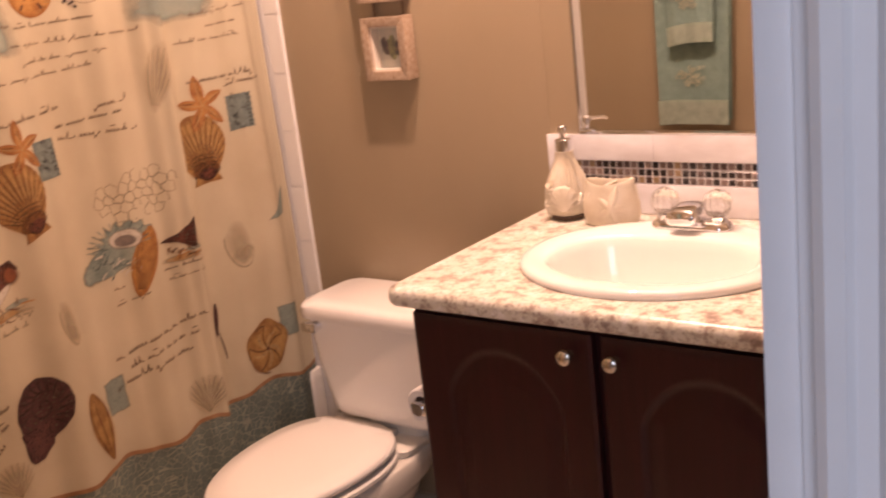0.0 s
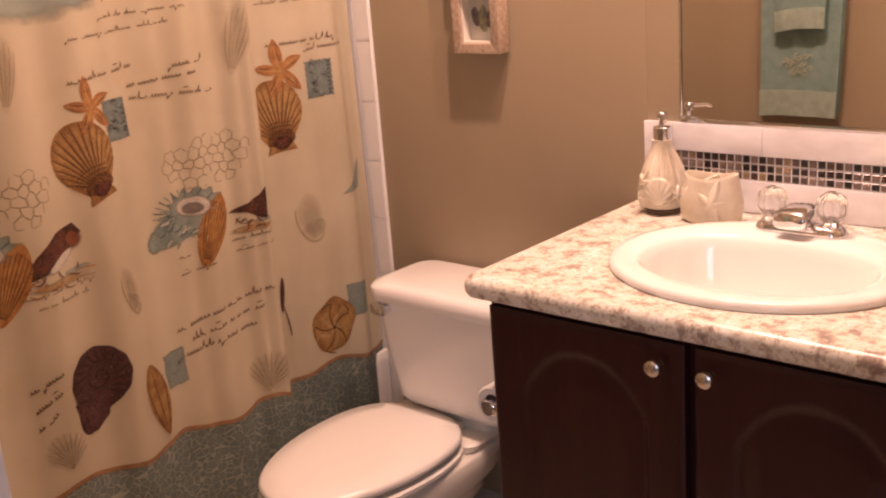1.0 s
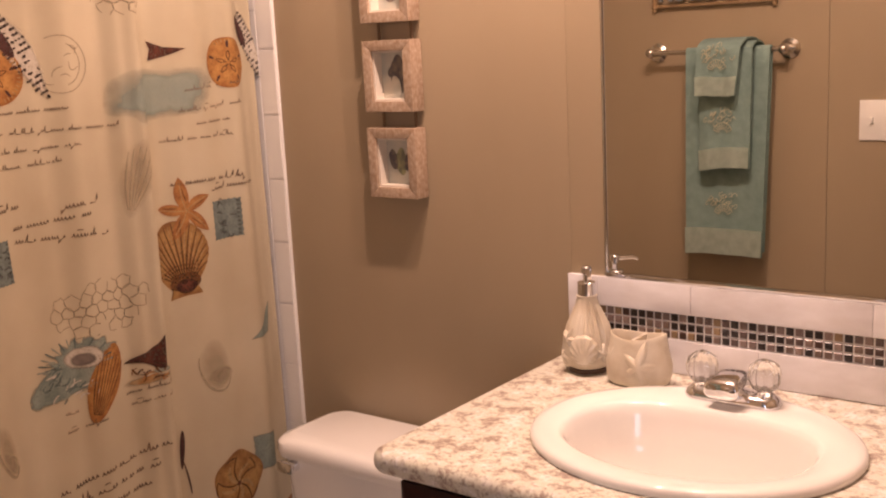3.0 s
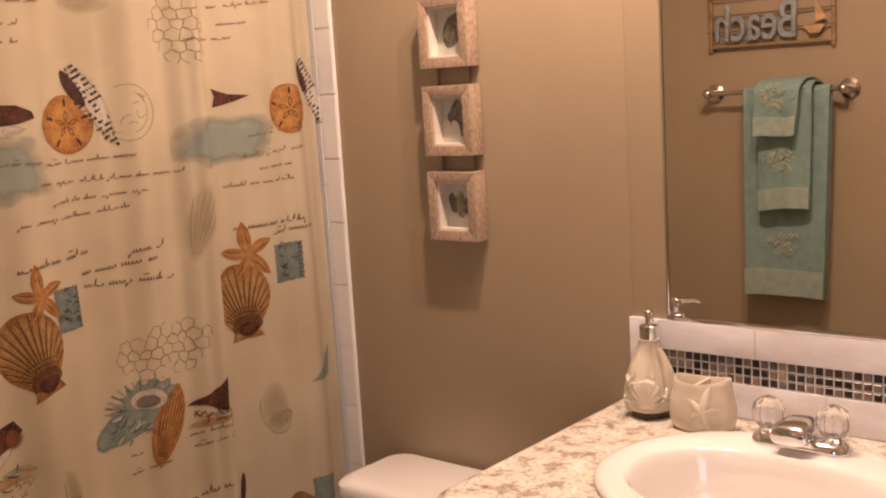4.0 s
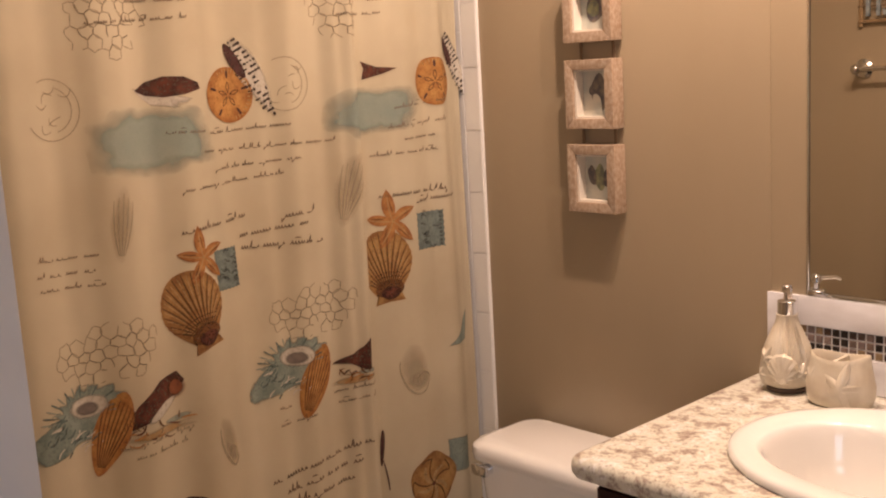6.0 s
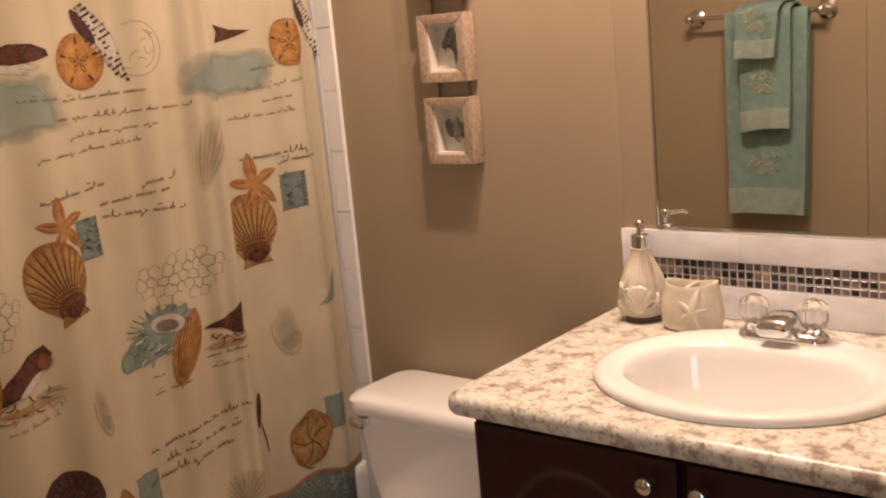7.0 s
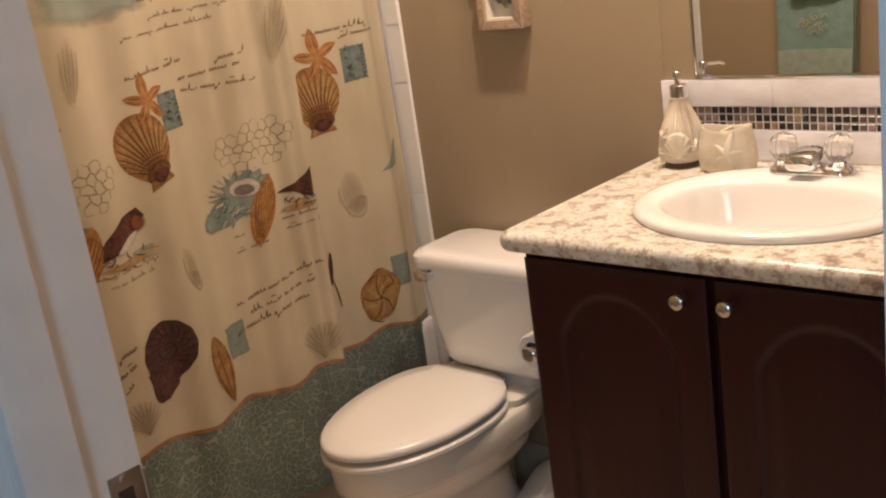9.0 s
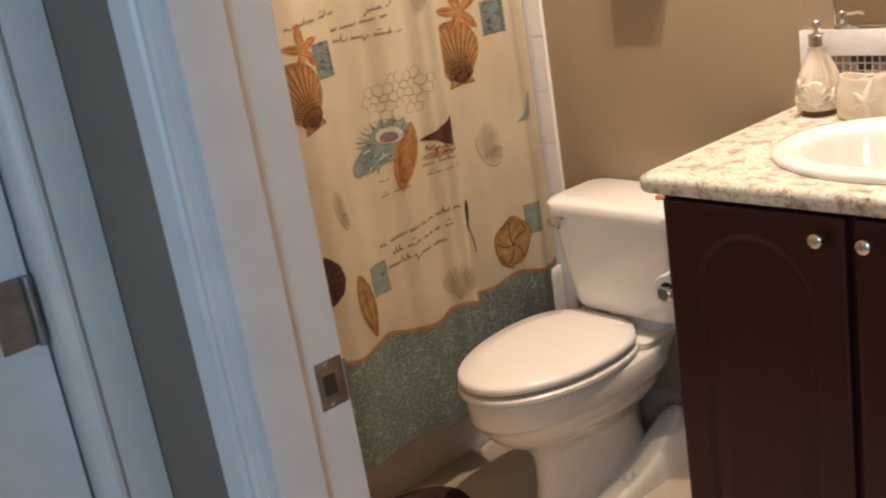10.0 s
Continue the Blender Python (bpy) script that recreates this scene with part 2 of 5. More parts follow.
P_BLACK = print_mat("print_black", (0.030, 0.020, 0.018), (0.05, 0.03, 0.025), 50, 0.1)
P_MAUVE = print_mat("print_mauve_brown", (0.105, 0.045, 0.038), (0.055, 0.024, 0.022), 50, 0.4)
P_RIB = print_mat("print_rib_brown", (0.15, 0.066, 0.025), None, 60, 0.2, 0.0, 0.85)
P_INK = print_mat("print_ink", (0.105, 0.068, 0.046), (0.22, 0.15, 0.10), 35, 0.0, 0.0, 0.82)
P_INKBLUE = print_mat("print_stamp_ink", (0.055, 0.062, 0.06), None, 50, 0.0, 0.0, 0.5)
P_FAINTINK = print_mat("print_faint_ink", (0.26, 0.18, 0.10), (0.36, 0.27, 0.17), 35, 0.0, 0.0, 0.56)
P_TEAL = print_mat("print_teal", (0.235, 0.275, 0.24), (0.12, 0.16, 0.145), 45, 0.3, 0.12)
P_TEALDEEP = print_mat("print_deep_teal", (0.105, 0.145, 0.135), None, 50, 0.2, 0.0, 0.85)
P_PALETEAL = print_mat("print_pale_teal", (0.30, 0.33, 0.28), None, 50, 0.0, 0.3, 0.8)
P_STAMP = print_mat("print_stamp", (0.175, 0.215, 0.20), (0.10, 0.125, 0.118), 70, 0.3)
P_PLAINSTAMP = print_mat("print_plain_stamp", (0.20, 0.238, 0.21), (0.15, 0.185, 0.165), 40, 0.1, 0.12)
P_WASH = print_mat("print_teal_wash", (0.215, 0.265, 0.235), (0.29, 0.32, 0.265), 9, -0.2, 0.42, 0.85)
P_FAINT = print_mat("print_faint_tan", (0.38, 0.295, 0.185), (0.42, 0.33, 0.21), 38, 0.0, 0.0, 0.5)
P_GHOST = print_mat("print_ghost_tan", (0.36, 0.28, 0.175), (0.42, 0.36, 0.26), 30, -0.1, 0.6, 0.5)
P_SAND = print_mat("print_sand", (0.34, 0.21, 0.09), (0.40, 0.30, 0.18), 40, 0.0, 0.5, 0.8)
P_LIP = print_mat("print_shell_mouth", (0.13, 0.11, 0.10), (0.22, 0.18, 0.15), 60, -0.2, 0.35)
P_WHITE = print_mat("print_pale", (0.52, 0.48, 0.41), (0.40, 0.36, 0.30), 60, 0.4, 0.25)
P_HEM = mat("print_border_brown", (0.22, 0.11, 0.05), 0.85, second=(0.30, 0.16, 0.08), scale=40)

def glass_mat():
    m = bpy.data.materials.new("clear_acrylic")
    m.use_nodes = True
    b = m.node_tree.nodes["Principled BSDF"]
    b.inputs["Base Color"].default_value = (0.97, 0.97, 0.96, 1)
    b.inputs["Roughness"].default_value = 0.03
    b.inputs["Transmission Weight"].default_value = 0.9
    b.inputs["IOR"].default_value = 1.47
    return m
ACRYLIC = glass_mat()

# ---- mesh helpers ----
def part(name, bm, material, parent=None, label="", smooth=True, bevel=0.0, angle=35):
    if bevel:
        bmesh.ops.bevel(bm, geom=list(bm.edges), offset=bevel, segments=2, affect="EDGES", profile=0.6)
    bmesh.ops.recalc_face_normals(bm, faces=bm.faces)
    me = bpy.data.meshes.new(name)
    bm.to_mesh(me)
    bm.free()
    for m in (material if isinstance(material, (list, tuple)) else [material]):
        me.materials.append(m)
    if smooth:
        me.shade_smooth()
        me.set_sharp_from_angle(angle=radians(angle))
    ob = new(name, me)
    if parent:
        ob.parent = parent
    if label:
        tagged(ob, label)
    return ob

def box(x0, x1, y0, y1, z0, z1, bm=None):
    bm = bm or bmesh.new()
    r = bmesh.ops.create_cube(bm, size=1)
    for v in r["verts"]:
        v.co = Vector(((x0 + x1) / 2 + v.co.x * (x1 - x0), (y0 + y1) / 2 + v.co.y * (y1 - y0), (z0 + z1) / 2 + v.co.z * (z1 - z0)))
    return bm

def rings(loops, bm=None, close=True, cap0=True, cap1=True):
    """Skin a row of loops of equal count."""
    bm = bm or bmesh.new()
    vs = [[bm.verts.new(p) for p in loop] for loop in loops]
    n = len(vs[0])
    for a, b in zip(vs, vs[1:]):
        for i in range(n if close else n - 1):
            bm.faces.new((a[i], a[(i + 1) % n], b[(i + 1) % n], b[i]))
    if cap0:
        bm.faces.new(list(reversed(vs[0])))
    if cap1:
        bm.faces.new(vs[-1])
    return bm

def lathe(profile, cx, cy, n=32, sx=1.0, sy=1.0, turn=0.0, bm=None, fn=None):
    loops = []
    for r, z in profile:
        loop = []
        for i in range(n):
            a = 2 * math.pi * i / n
            rr = r * (fn(a, z) if fn else 1.0)
            u, v = rr * sx * math.cos(a), rr * sy * math.sin(a)
            loop.append((cx + u * math.cos(turn) - v * math.sin(turn), cy + u * math.sin(turn) + v * math.cos(turn), z))
        loops.append(loop)
    return rings(loops, bm)

def tube(points, r, n=12, bm=None):
    bm = bm or bmesh.new()
    pts = [Vector(p) for p in points]
    loops = []
    for i, p in enumerate(pts):
        d = (pts[min(i + 1, len(pts) - 1)] - pts[max(i - 1, 0)]).normalized()
        side = d.orthogonal().normalized() if i == 0 else (side - d * side.dot(d)).normalized()
        up = d.cross(side)
        rr = r[i] if isinstance(r, (list, tuple)) else r
        loops.append([p + rr * (math.cos(2 * math.pi * k / n) * side + math.sin(2 * math.pi * k / n) * up) for k in range(n)])
    return rings(loops, bm)

def extrude_z(poly, z0, z1, bm=None):
    return rings([[(x, y, z0) for x, y in poly], [(x, y, z1) for x, y in poly]], bm)

def thing(name, label, category, at=(0, 0, 0), group="", kind=""):
    ob = new(name)
    ob.location = at
    return tagged(ob, label, category, group, kind)

def move(bm, x=0.0, y=0.0, z=0.0):
    bmesh.ops.translate(bm, verts=bm.verts, vec=(x, y, z))
    return bm

# ---- structure ----
NORTH, SOUTH, HALL = 0.0, -1.51, -1.62
WEST, EAST, TOP = -1.45, 1.30, 2.55
D0, D1, DTOP = 0.38, 1.166, 2.07

def structure(name, bm, material, label, category, bevel=0.0):
    return tagged(part(name, bm, material, bevel=bevel), label, category, kind="structure")

wall_north = structure("wall_north", box(WEST - 0.1, 0.0815, NORTH, 0.1, -0.05, TOP), WALL, "taupe vinyl-covered wall panel behind the toilet", "wall", 0.0015)
structure("wall_north_panel", box(0.0815, EAST + 0.1, NORTH, 0.1, -0.05, TOP), WALL, "taupe vinyl-covered wall panel behind the vanity", "wall", 0.0015)
structure("wall_west", box(WEST - 0.1, WEST, SOUTH, NORTH, -0.05, TOP), CERAMIC, "white wall at the long side of the tub", "wall")
structure("wall_east", box(EAST, EAST + 0.1, SOUTH, NORTH, -0.05, TOP), WALL, "plain taupe side wall", "wall")
bm = box(WEST - 0.1, 0.08, HALL, SOUTH, -0.05, TOP)
box(D1, EAST + 0.1, HALL, SOUTH, -0.05, TOP, bm)
box(0.0815, D0, HALL, SOUTH, -0.05, TOP, bm)
box(D0, D1, HALL, SOUTH, DTOP, TOP, bm)
structure("wall_south", bm, WALL, "taupe panelled wall with the doorway opening", "wall")
bm = box(0.15, D0 - 0.055, HALL - 0.004, HALL, 0, TOP)
box(D1 + 0.055, 3.0, HALL - 0.004, HALL, 0, TOP, bm)
box(D0 - 0.055, D1 + 0.055, HALL - 0.004, HALL, DTOP + 0.055, TOP, bm)
structure("hall_wall_face", bm, HALLWALL, "grey-beige painted hall side of the wall", "wall")
structure("floor", box(WEST - 0.1, 3.1, -3.1, NORTH + 0.1, -0.1, 0.0), FLOOR, "beige vinyl floor", "floor")
structure("ceiling", box(WEST - 0.1, 3.1, -3.1, NORTH + 0.1, TOP, TOP + 0.1), CEIL, "off-white ceiling", "ceiling")
structure("hall_wall_west", box(0.0, 0.13, -3.1, -2.47, 0, TOP), HALLWALL, "grey-beige hall wall beside the other door", "wall")
structure("hall_wall_south", box(0.0, 3.1, -3.1, -3.0, 0, TOP), HALLWALL, "plain hall wall behind the walker", "wall")
structure("hall_wall_east", box(3.0, 3.1, -3.0, HALL, 0, TOP), HALLWALL, "plain end wall of the hall", "wall")
structure("baseboard", box(-0.648, 0.08, NORTH - 0.012, NORTH, 0, 0.14), BASEBOARD, "beige painted baseboard behind the toilet", "baseboard", 0.003)

# doorway lining, casings, stops
def casing(x, side):
    """Moulded casing on the hall side; side +1 runs to +x."""
    prof = [(0.0, 0.0), (0.0, -0.010), (0.004, -0.013), (0.010, -0.013), (0.012, -0.010), (0.018, -0.010), (0.021, -0.014), (0.026, -0.015),
            (0.029, -0.012), (0.034, -0.012), (0.042, -0.017), (0.054, -0.018), (0.058, -0.012), (0.058, 0.0)]
    return extrude_z([(x + side * u, HALL - 0.004 + v) for u, v in prof], 0, DTOP + 0.05)

frame_set = thing("door_1", "white-painted doorway lining with moulded casing", "door frame", (0, 0, 0), kind="structure")
part("jamb", box(D0, D0 + 0.02, HALL - 0.004, SOUTH + 0.003, 0, DTOP - 0.02), TRIM, frame_set, bevel=0.002)
part("jamb", box(D1 - 0.02, D1, HALL - 0.004, SOUTH + 0.003, 0, DTOP - 0.02), TRIM, frame_set, bevel=0.002)
part("head_jamb", box(D0, D1, HALL - 0.004, SOUTH + 0.003, DTOP - 0.02, DTOP), TRIM, frame_set, bevel=0.002)
part("door_stop", box(D0 + 0.02, D0 + 0.036, -1.6236, -1.569, 0, DTOP - 0.02), TRIM, frame_set, bevel=0.0012)
part("door_stop", box(D1 - 0.033, D1 - 0.02, -1.621, -1.569, 0, DTOP - 0.02), TRIM, frame_set, bevel=0.003)
part("casing", casing(D0 + 0.012, -1), TRIM, frame_set, "moulded white casing")
part("casing", casing(D1 - 0.012, 1), TRIM, frame_set, "moulded white casing")
part("head_casing", box(D0 - 0.046, D1 + 0.046, HALL - 0.02, HALL - 0.004, DTOP - 0.012, DTOP + 0.046), TRIM, frame_set, bevel=0.004)
bm = box(D0 + 0.0195, D0 + 0.0215, -1.545, -1.510, 0.978, 1.032)
strike = part("strike_plate", bm, STEEL, frame_set, "worn steel strike plate", bevel=0.0008)
# solid dark block on the plate in place of the hole's shade
part("latch_hole", box(D0 + 0.021, D0 + 0.0222, -1.538, -1.522, 0.993, 1.016), HOLE_SHADE, strike)
for dz in (0.981, 1.027):
    b2 = bmesh.new()
    bmesh.ops.create_uvsphere(b2, u_segments=10, v_segments=6, radius=0.0035)
    for v in b2.verts:
        v.co.x *= 0.35
    part("screw", move(b2, D0 + 0.0215, -1.530, dz), STEEL, strike)
part("strike_lip", box(D0 + 0.012, D0 + 0.0215, -1.508, -1.5045, 0.982, 1.026), STEEL, strike, bevel=0.001)

# second door on the hall's side wall
side_frame = thing("door_2", "white-painted door frame with a hinged white door", "door frame", kind="structure")
part("casing", box(0.13, 0.15, -1.678, HALL - 0.0045, 0, 2.1), TRIM, side_frame, bevel=0.003)
prof = [(0.13, -1.678), (0.154, -1.678), (0.158, -1.682), (0.158, -1.688), (0.152, -1.694), (0.15, -1.704), (0.13, -1.704)]
part("moulding", extrude_z(prof, 0, 2.1), TRIM, side_frame)
part("jamb", box(0.02, 0.13, -1.70, HALL - 0.0045, 0, 2.1), TRIM, side_frame)
part("jamb", box(0.02, 0.15, -2.47, -2.45, 0, 2.1), TRIM, side_frame)
leaf = part("door_leaf", box(0.075, 0.11, -2.44, -1.706, 0.01, 2.05), DOORWHITE, side_frame, "white gloss painted door", bevel=0.002)
for z0, z1 in ((0.18, 1.02), (1.20, 1.90)):
    for y0, y1 in ((-2.04, -1.815), (-2.35, -2.12)):
        panel = part("panel", box(0.1095, 0.1125, y0 + 0.035, y1 - 0.035, z0 + 0.035, z1 - 0.035), DOORWHITE, leaf, bevel=0.0012)
        ring = [(0.1105, y, z) for y, z in ((y0, z0), (y1, z0), (y1, z1), (y0, z1))]
        for a, b in zip(ring, ring[1:] + ring[:1]):
            part("panel_moulding", tube([a, b], 0.006, 10), DOORWHITE, panel)
bm = box(0.1105, 0.113, -1.756, -1.712, 1.066, 1.148)
hinge = part("hinge", bm, STEEL, leaf, "dull steel hinge")
part("hinge_knuckle", tube([(0.118, -1.712, 1.066), (0.118, -1.712, 1.148)], 0.005), STEEL, leaf)
structure("side_room_wall", box(-0.6, 0.02, -3.1, -3.05, 0, TOP), HALLWALL, "plain wall of the side room", "wall")

# tub surround tiles: edge strip and first field rows, on both end walls
def tile_mesh(w, h, d, name):
    b2 = box(-w / 2, w / 2, -d, 0, -h / 2, h / 2)
    bmesh.ops.bevel(b2, geom=[e for e in b2.edges if all(v.co.y < -d * 0.5 for v in e.verts)], offset=0.0022, segments=2, affect="EDGES")
    me = bpy.data.meshes.new(name)
    b2.to_mesh(me)
    b2.free()
    me.materials.append(CERAMIC)
    me.shade_smooth()
    me.set_sharp_from_angle(angle=radians(50))
    return me
EDGE_TILE = tile_mesh(0.0495, 0.1443, 0.0074, "edge_tile")
FIELD_TILE = tile_mesh(0.1446, 0.1443, 0.0070, "field_tile")
for y, s, nm in ((NORTH, 1, "tub_tile_north"), (SOUTH, -1, "tub_tile_south")):
    bed = structure(nm, box(WEST, -0.656, min(y, y - s * 0.0078), max(y, y - s * 0.0078), 0.02, TOP - 0.3), GROUT, "white glazed tub surround tile with bullnose edge", "tile")
    for i in range(13):
        o = new("tile", EDGE_TILE)
        o.matrix_basis = pose(-0.680, y - s * 0.002, 0.155 + i * 0.1457, 0, 0, 0 if s > 0 else 180)
        o.parent = bed
    for j in range(5):
        for i in range(13):
            o = new("tile", FIELD_TILE)
            o.matrix_basis = pose(-0.7786 - j * 0.1457, y - s * 0.002, 0.093 + i * 0.1457, 0, 0, 0 if s > 0 else 180)
            o.parent = bed

# bathtub
tub = thing("bathtub", "white enamel alcove bathtub behind the curtain", "bathtub")
def rrect(x0, x1, y0, y1, r, z, n=6):
    pts = []
    for cx, cy, a0 in ((x1 - r, y1 - r, 0), (x0 + r, y1 - r, 90), (x0 + r, y0 + r, 180), (x1 - r, y0 + r, 270)):
        for k in range(n + 1):
            a = radians(a0 + 90 * k / n)
            pts.append((cx + r * math.cos(a), cy + r * math.sin(a), z))
    return pts
loops = [rrect(-1.44, -0.80, -1.495, -0.012, 0.01, 0.0), rrect(-1.44, -0.798, -1.495, -0.012, 0.012, 0.05), rrect(-1.44, -0.795, -1.495, -0.012, 0.012, 0.36),
         rrect(-1.44, -0.775, -1.495, -0.012, 0.015, 0.385), rrect(-1.44, -0.78, -1.495, -0.012, 0.015, 0.40), rrect(-1.40, -0.85, -1.44, -0.07, 0.10, 0.40),
         rrect(-1.38, -0.88, -1.40, -0.10, 0.12, 0.36), rrect(-1.34, -0.92, -1.30, -0.18, 0.14, 0.08)]
part("tub_body", rings(loops), TUB, tub)
part("corner_skirt", rings([rrect(-0.718, -0.684, -0.062, -0.013, 0.014, z) for z in (0.0, 0.44)] + [rrect(-0.715, -0.688, -0.058, -0.013, 0.012, 0.458)]), TUB, tub, "white rounded tub end skirt")

# ---- shower curtain ----
KNOTS = [(-1.50, -0.70), (-1.45, -0.67), (-1.36, -0.70), (-1.27, -0.67), (-1.18, -0.70), (-1.09, -0.665), (-1.0, -0.70), (-0.91, -0.67), (-0.83, -0.695),
         (-0.76, -0.672), (-0.70, -0.685), (-0.645, -0.70), (-0.58, -0.69), (-0.52, -0.664), (-0.46, -0.672), (-0.42, -0.652), (-0.392, -0.637),
         (-0.338, -0.710), (-0.31, -0.718), (-0.25, -0.702), (-0.197, -0.692), (-0.15, -0.695), (-0.11, -0.672), (-0.065, -0.70), (-0.02, -0.715)]

KNOTS = [(y, -0.683 + 0.75 * (x + 0.683)) if y < -0.47 or y > -0.30 else (y, x) for y, x in KNOTS]

def fold(y, z):
    """The curtain's x at a place along its rail and a height."""
    i = 0
    while i < len(KNOTS) - 2 and y > KNOTS[i + 1][0]:
        i += 1
    (y0, x0), (y1, x1) = KNOTS[i], KNOTS[i + 1]
    t = min(max((y - y0) / (y1 - y0), 0), 1)
    t = t * t * (3 - 2 * t)
    return x0 + (x1 - x0) * t + 0.006 * math.sin(9 * y + 3.1 * z) + 0.0016 * math.sin(47 * y + 2.6 * math.sin(8.3 * y) + 0.9 * z) * (0.6 + 0.4 * math.sin(5.1 * y + 1)) + 0.0006 * math.sin(97 * y + 2 * math.sin(13 * y) - 2 * z)

def hem_line(y):
    return 0.485 + 0.011 * math.sin(2 * math.pi * y / 0.232 + 0.4) + 0.002 * math.sin(2 * math.pi * y / 0.116)

BOTTOM, RAIL = 0.195, 1.93
curtain = thing("shower_curtain", "cream seaside-print shower curtain with teal patterned hem band", "shower curtain")

def sheet(name, z_low, z_high, rows, material, lift, label):
    loops = []
    ys = [-1.485 + 0.006 * i for i in range(245)]
    for j in range(rows + 1):
        loop = []
        for y in ys:
            a, b = z_low(y), z_high(y)
            z = a + (b - a) * j / rows
            loop.append((fold(y, z) + lift, y, z))
        loops.append(loop)
    return part(name, rings(loops, close=False, cap0=False, cap1=False), material, curtain, label, angle=180)

cloth = sheet("cloth", lambda y: hem_line(y) - 0.002, lambda y: RAIL, 44, CLOTH, 0.0, "cream cotton cloth")
sheet("hem_band", lambda y: BOTTOM + 0.006 * math.sin(17 * y), lambda y: hem_line(y), 12, BAND, 0.0, "teal band with pale ring pattern")
sheet("border", lambda y: hem_line(y) - 0.005, lambda y: hem_line(y) + 0.005, 2, P_HEM, 0.0012, "brown wavy border stripe")

class Print:
    """Flat printed shapes lying on the cloth; u runs along the rail, v up."""
    def __init__(self):
        self.bm, self.mats = bmesh.new(), []
        self.edge = self.bm.verts.layers.float.new("edge")
    def slot(self, m):
        if m not in self.mats:
            self.mats.append(m)
        return self.mats.index(m)
    def at(self, u, v, layer, edge=0.0):
        e = 0.003
        s = (fold(u + e, v) - fold(u - e, v)) / (2 * e)
        k = (0.0008 + 0.0004 * layer) / math.sqrt(1 + s * s)
        vert = self.bm.verts.new((fold(u, v) + k, u - s * k, v))
        vert[self.edge] = edge
        return vert
    def blob(self, cu, cv, outline, material, layer=0):
        """A shape that its centre sees whole, given by its outline (u, v) from the centre."""
        k = self.slot(material)
        fine = []
        for (a, b), (c, d) in zip(outline, outline[1:] + outline[:1]):
            n = max(1, math.ceil(math.hypot(c - a, d - b) / 0.009))
            fine += [(a + (c - a) * i / n, b + (d - b) * i / n) for i in range(n)]
        n_rings = max(3, math.ceil(max(math.hypot(a, b) for a, b in fine) / 0.007))
        mid = self.at(cu, cv, layer)
        prev = None
        for r in range(1, n_rings + 1):
            f = r / n_rings
            ring = [self.at(cu + u * f, cv + v * f, layer, f) for u, v in fine]
            for i in range(len(ring)):
                j = (i + 1) % len(ring)
                face = self.bm.faces.new((mid, ring[i], ring[j]) if prev is None else (prev[i], ring[i], ring[j], prev[j]))
                face.material_index = k
            prev = ring
    def line(self, pts, width, material, layer=1):
        k = self.slot(material)
        prev = None
        n = len(pts)
        for i, (u, v) in enumerate(pts):
            a, b = pts[max(i - 1, 0)], pts[min(i + 1, n - 1)]
            du, dv = b[0] - a[0], b[1] - a[1]
            q = math.hypot(du, dv) or 1
            w = (width[i] if isinstance(width, list) else width) / 2
            cur = (self.at(u - dv / q * w, v + du / q * w, layer), self.at(u + dv / q * w, v - du / q * w, layer))
            if prev:
                self.bm.faces.new((prev[0], prev[1], cur[1], cur[0])).material_index = k
            prev = cur
    def curve(self, a, b, bend, width, material, layer=1, n=9):
        """A bowed stroke from a to b, thick in the middle."""
        du, dv = b[0] - a[0], b[1] - a[1]
        pts, ws = [], []
        for i in range(n):
            f = i / (n - 1)
            k = bend * 4 * f * (1 - f)
            pts.append((a[0] + du * f - dv * k, a[1] + dv * f + du * k))
            ws.append(width * (0.35 + 0.65 * math.sin(math.pi * min(1, 0.12 + 0.76 * f))))
        self.line(pts, ws, material, layer)
    def done(self, name, label=""):
        return part(name, self.bm, self.mats, curtain, label, angle=180)

def turned(pts, turn, size=1.0):
    c, s = math.cos(turn), math.sin(turn)
    return [((a * c - b * s) * size, (a * s + b * c) * size) for a, b in pts]

def oval(w, h, turn=0.0, n=40, rough=0.0, seed=0):
    rnd = random.Random(seed)
    ph = [rnd.uniform(0, 6.28) for _ in range(4)]
    out = []
    for i in range(n):
        a = 2 * math.pi * i / n
        r = 1 + rough * sum(math.sin((k + 2) * a + ph[k]) / (k + 1) for k in range(4))
        out.append((r * w / 2 * math.cos(a), r * h / 2 * math.sin(a)))
    return turned(out, turn)

def rect(w, h, turn=0.0, notch=0.0):
    pts = []
    n = 12
    for a, b in (((-1, -1), (1, -1)), ((1, -1), (1, 1)), ((1, 1), (-1, 1)), ((-1, 1), (-1, -1))):
        for i in range(n):
            f = i / n
            k = 1 - notch * (i % 2)
            pts.append(((a[0] + (b[0] - a[0]) * f) * w / 2 * k, (a[1] + (b[1] - a[1]) * f) * h / 2 * k))
    return turned(pts, turn)

def wash_edge(w, h, seed):
    """A brushed patch: a softened oblong with a wandering edge."""
    rnd = random.Random(seed)
    ph = [rnd.uniform(0, 6.28) for _ in range(6)]
    out = []
    for i in range(72):
        a = 2 * math.pi * i / 72
        r = 1 + sum(0.03 * math.sin((k + 2) * a + ph[k]) for k in range(6))
        c, q = math.cos(a), math.sin(a)
        out.append((r * w / 2 * math.copysign(abs(c) ** 0.5, c), r * h / 2 * math.copysign(abs(q) ** 0.5, q)))
    return out

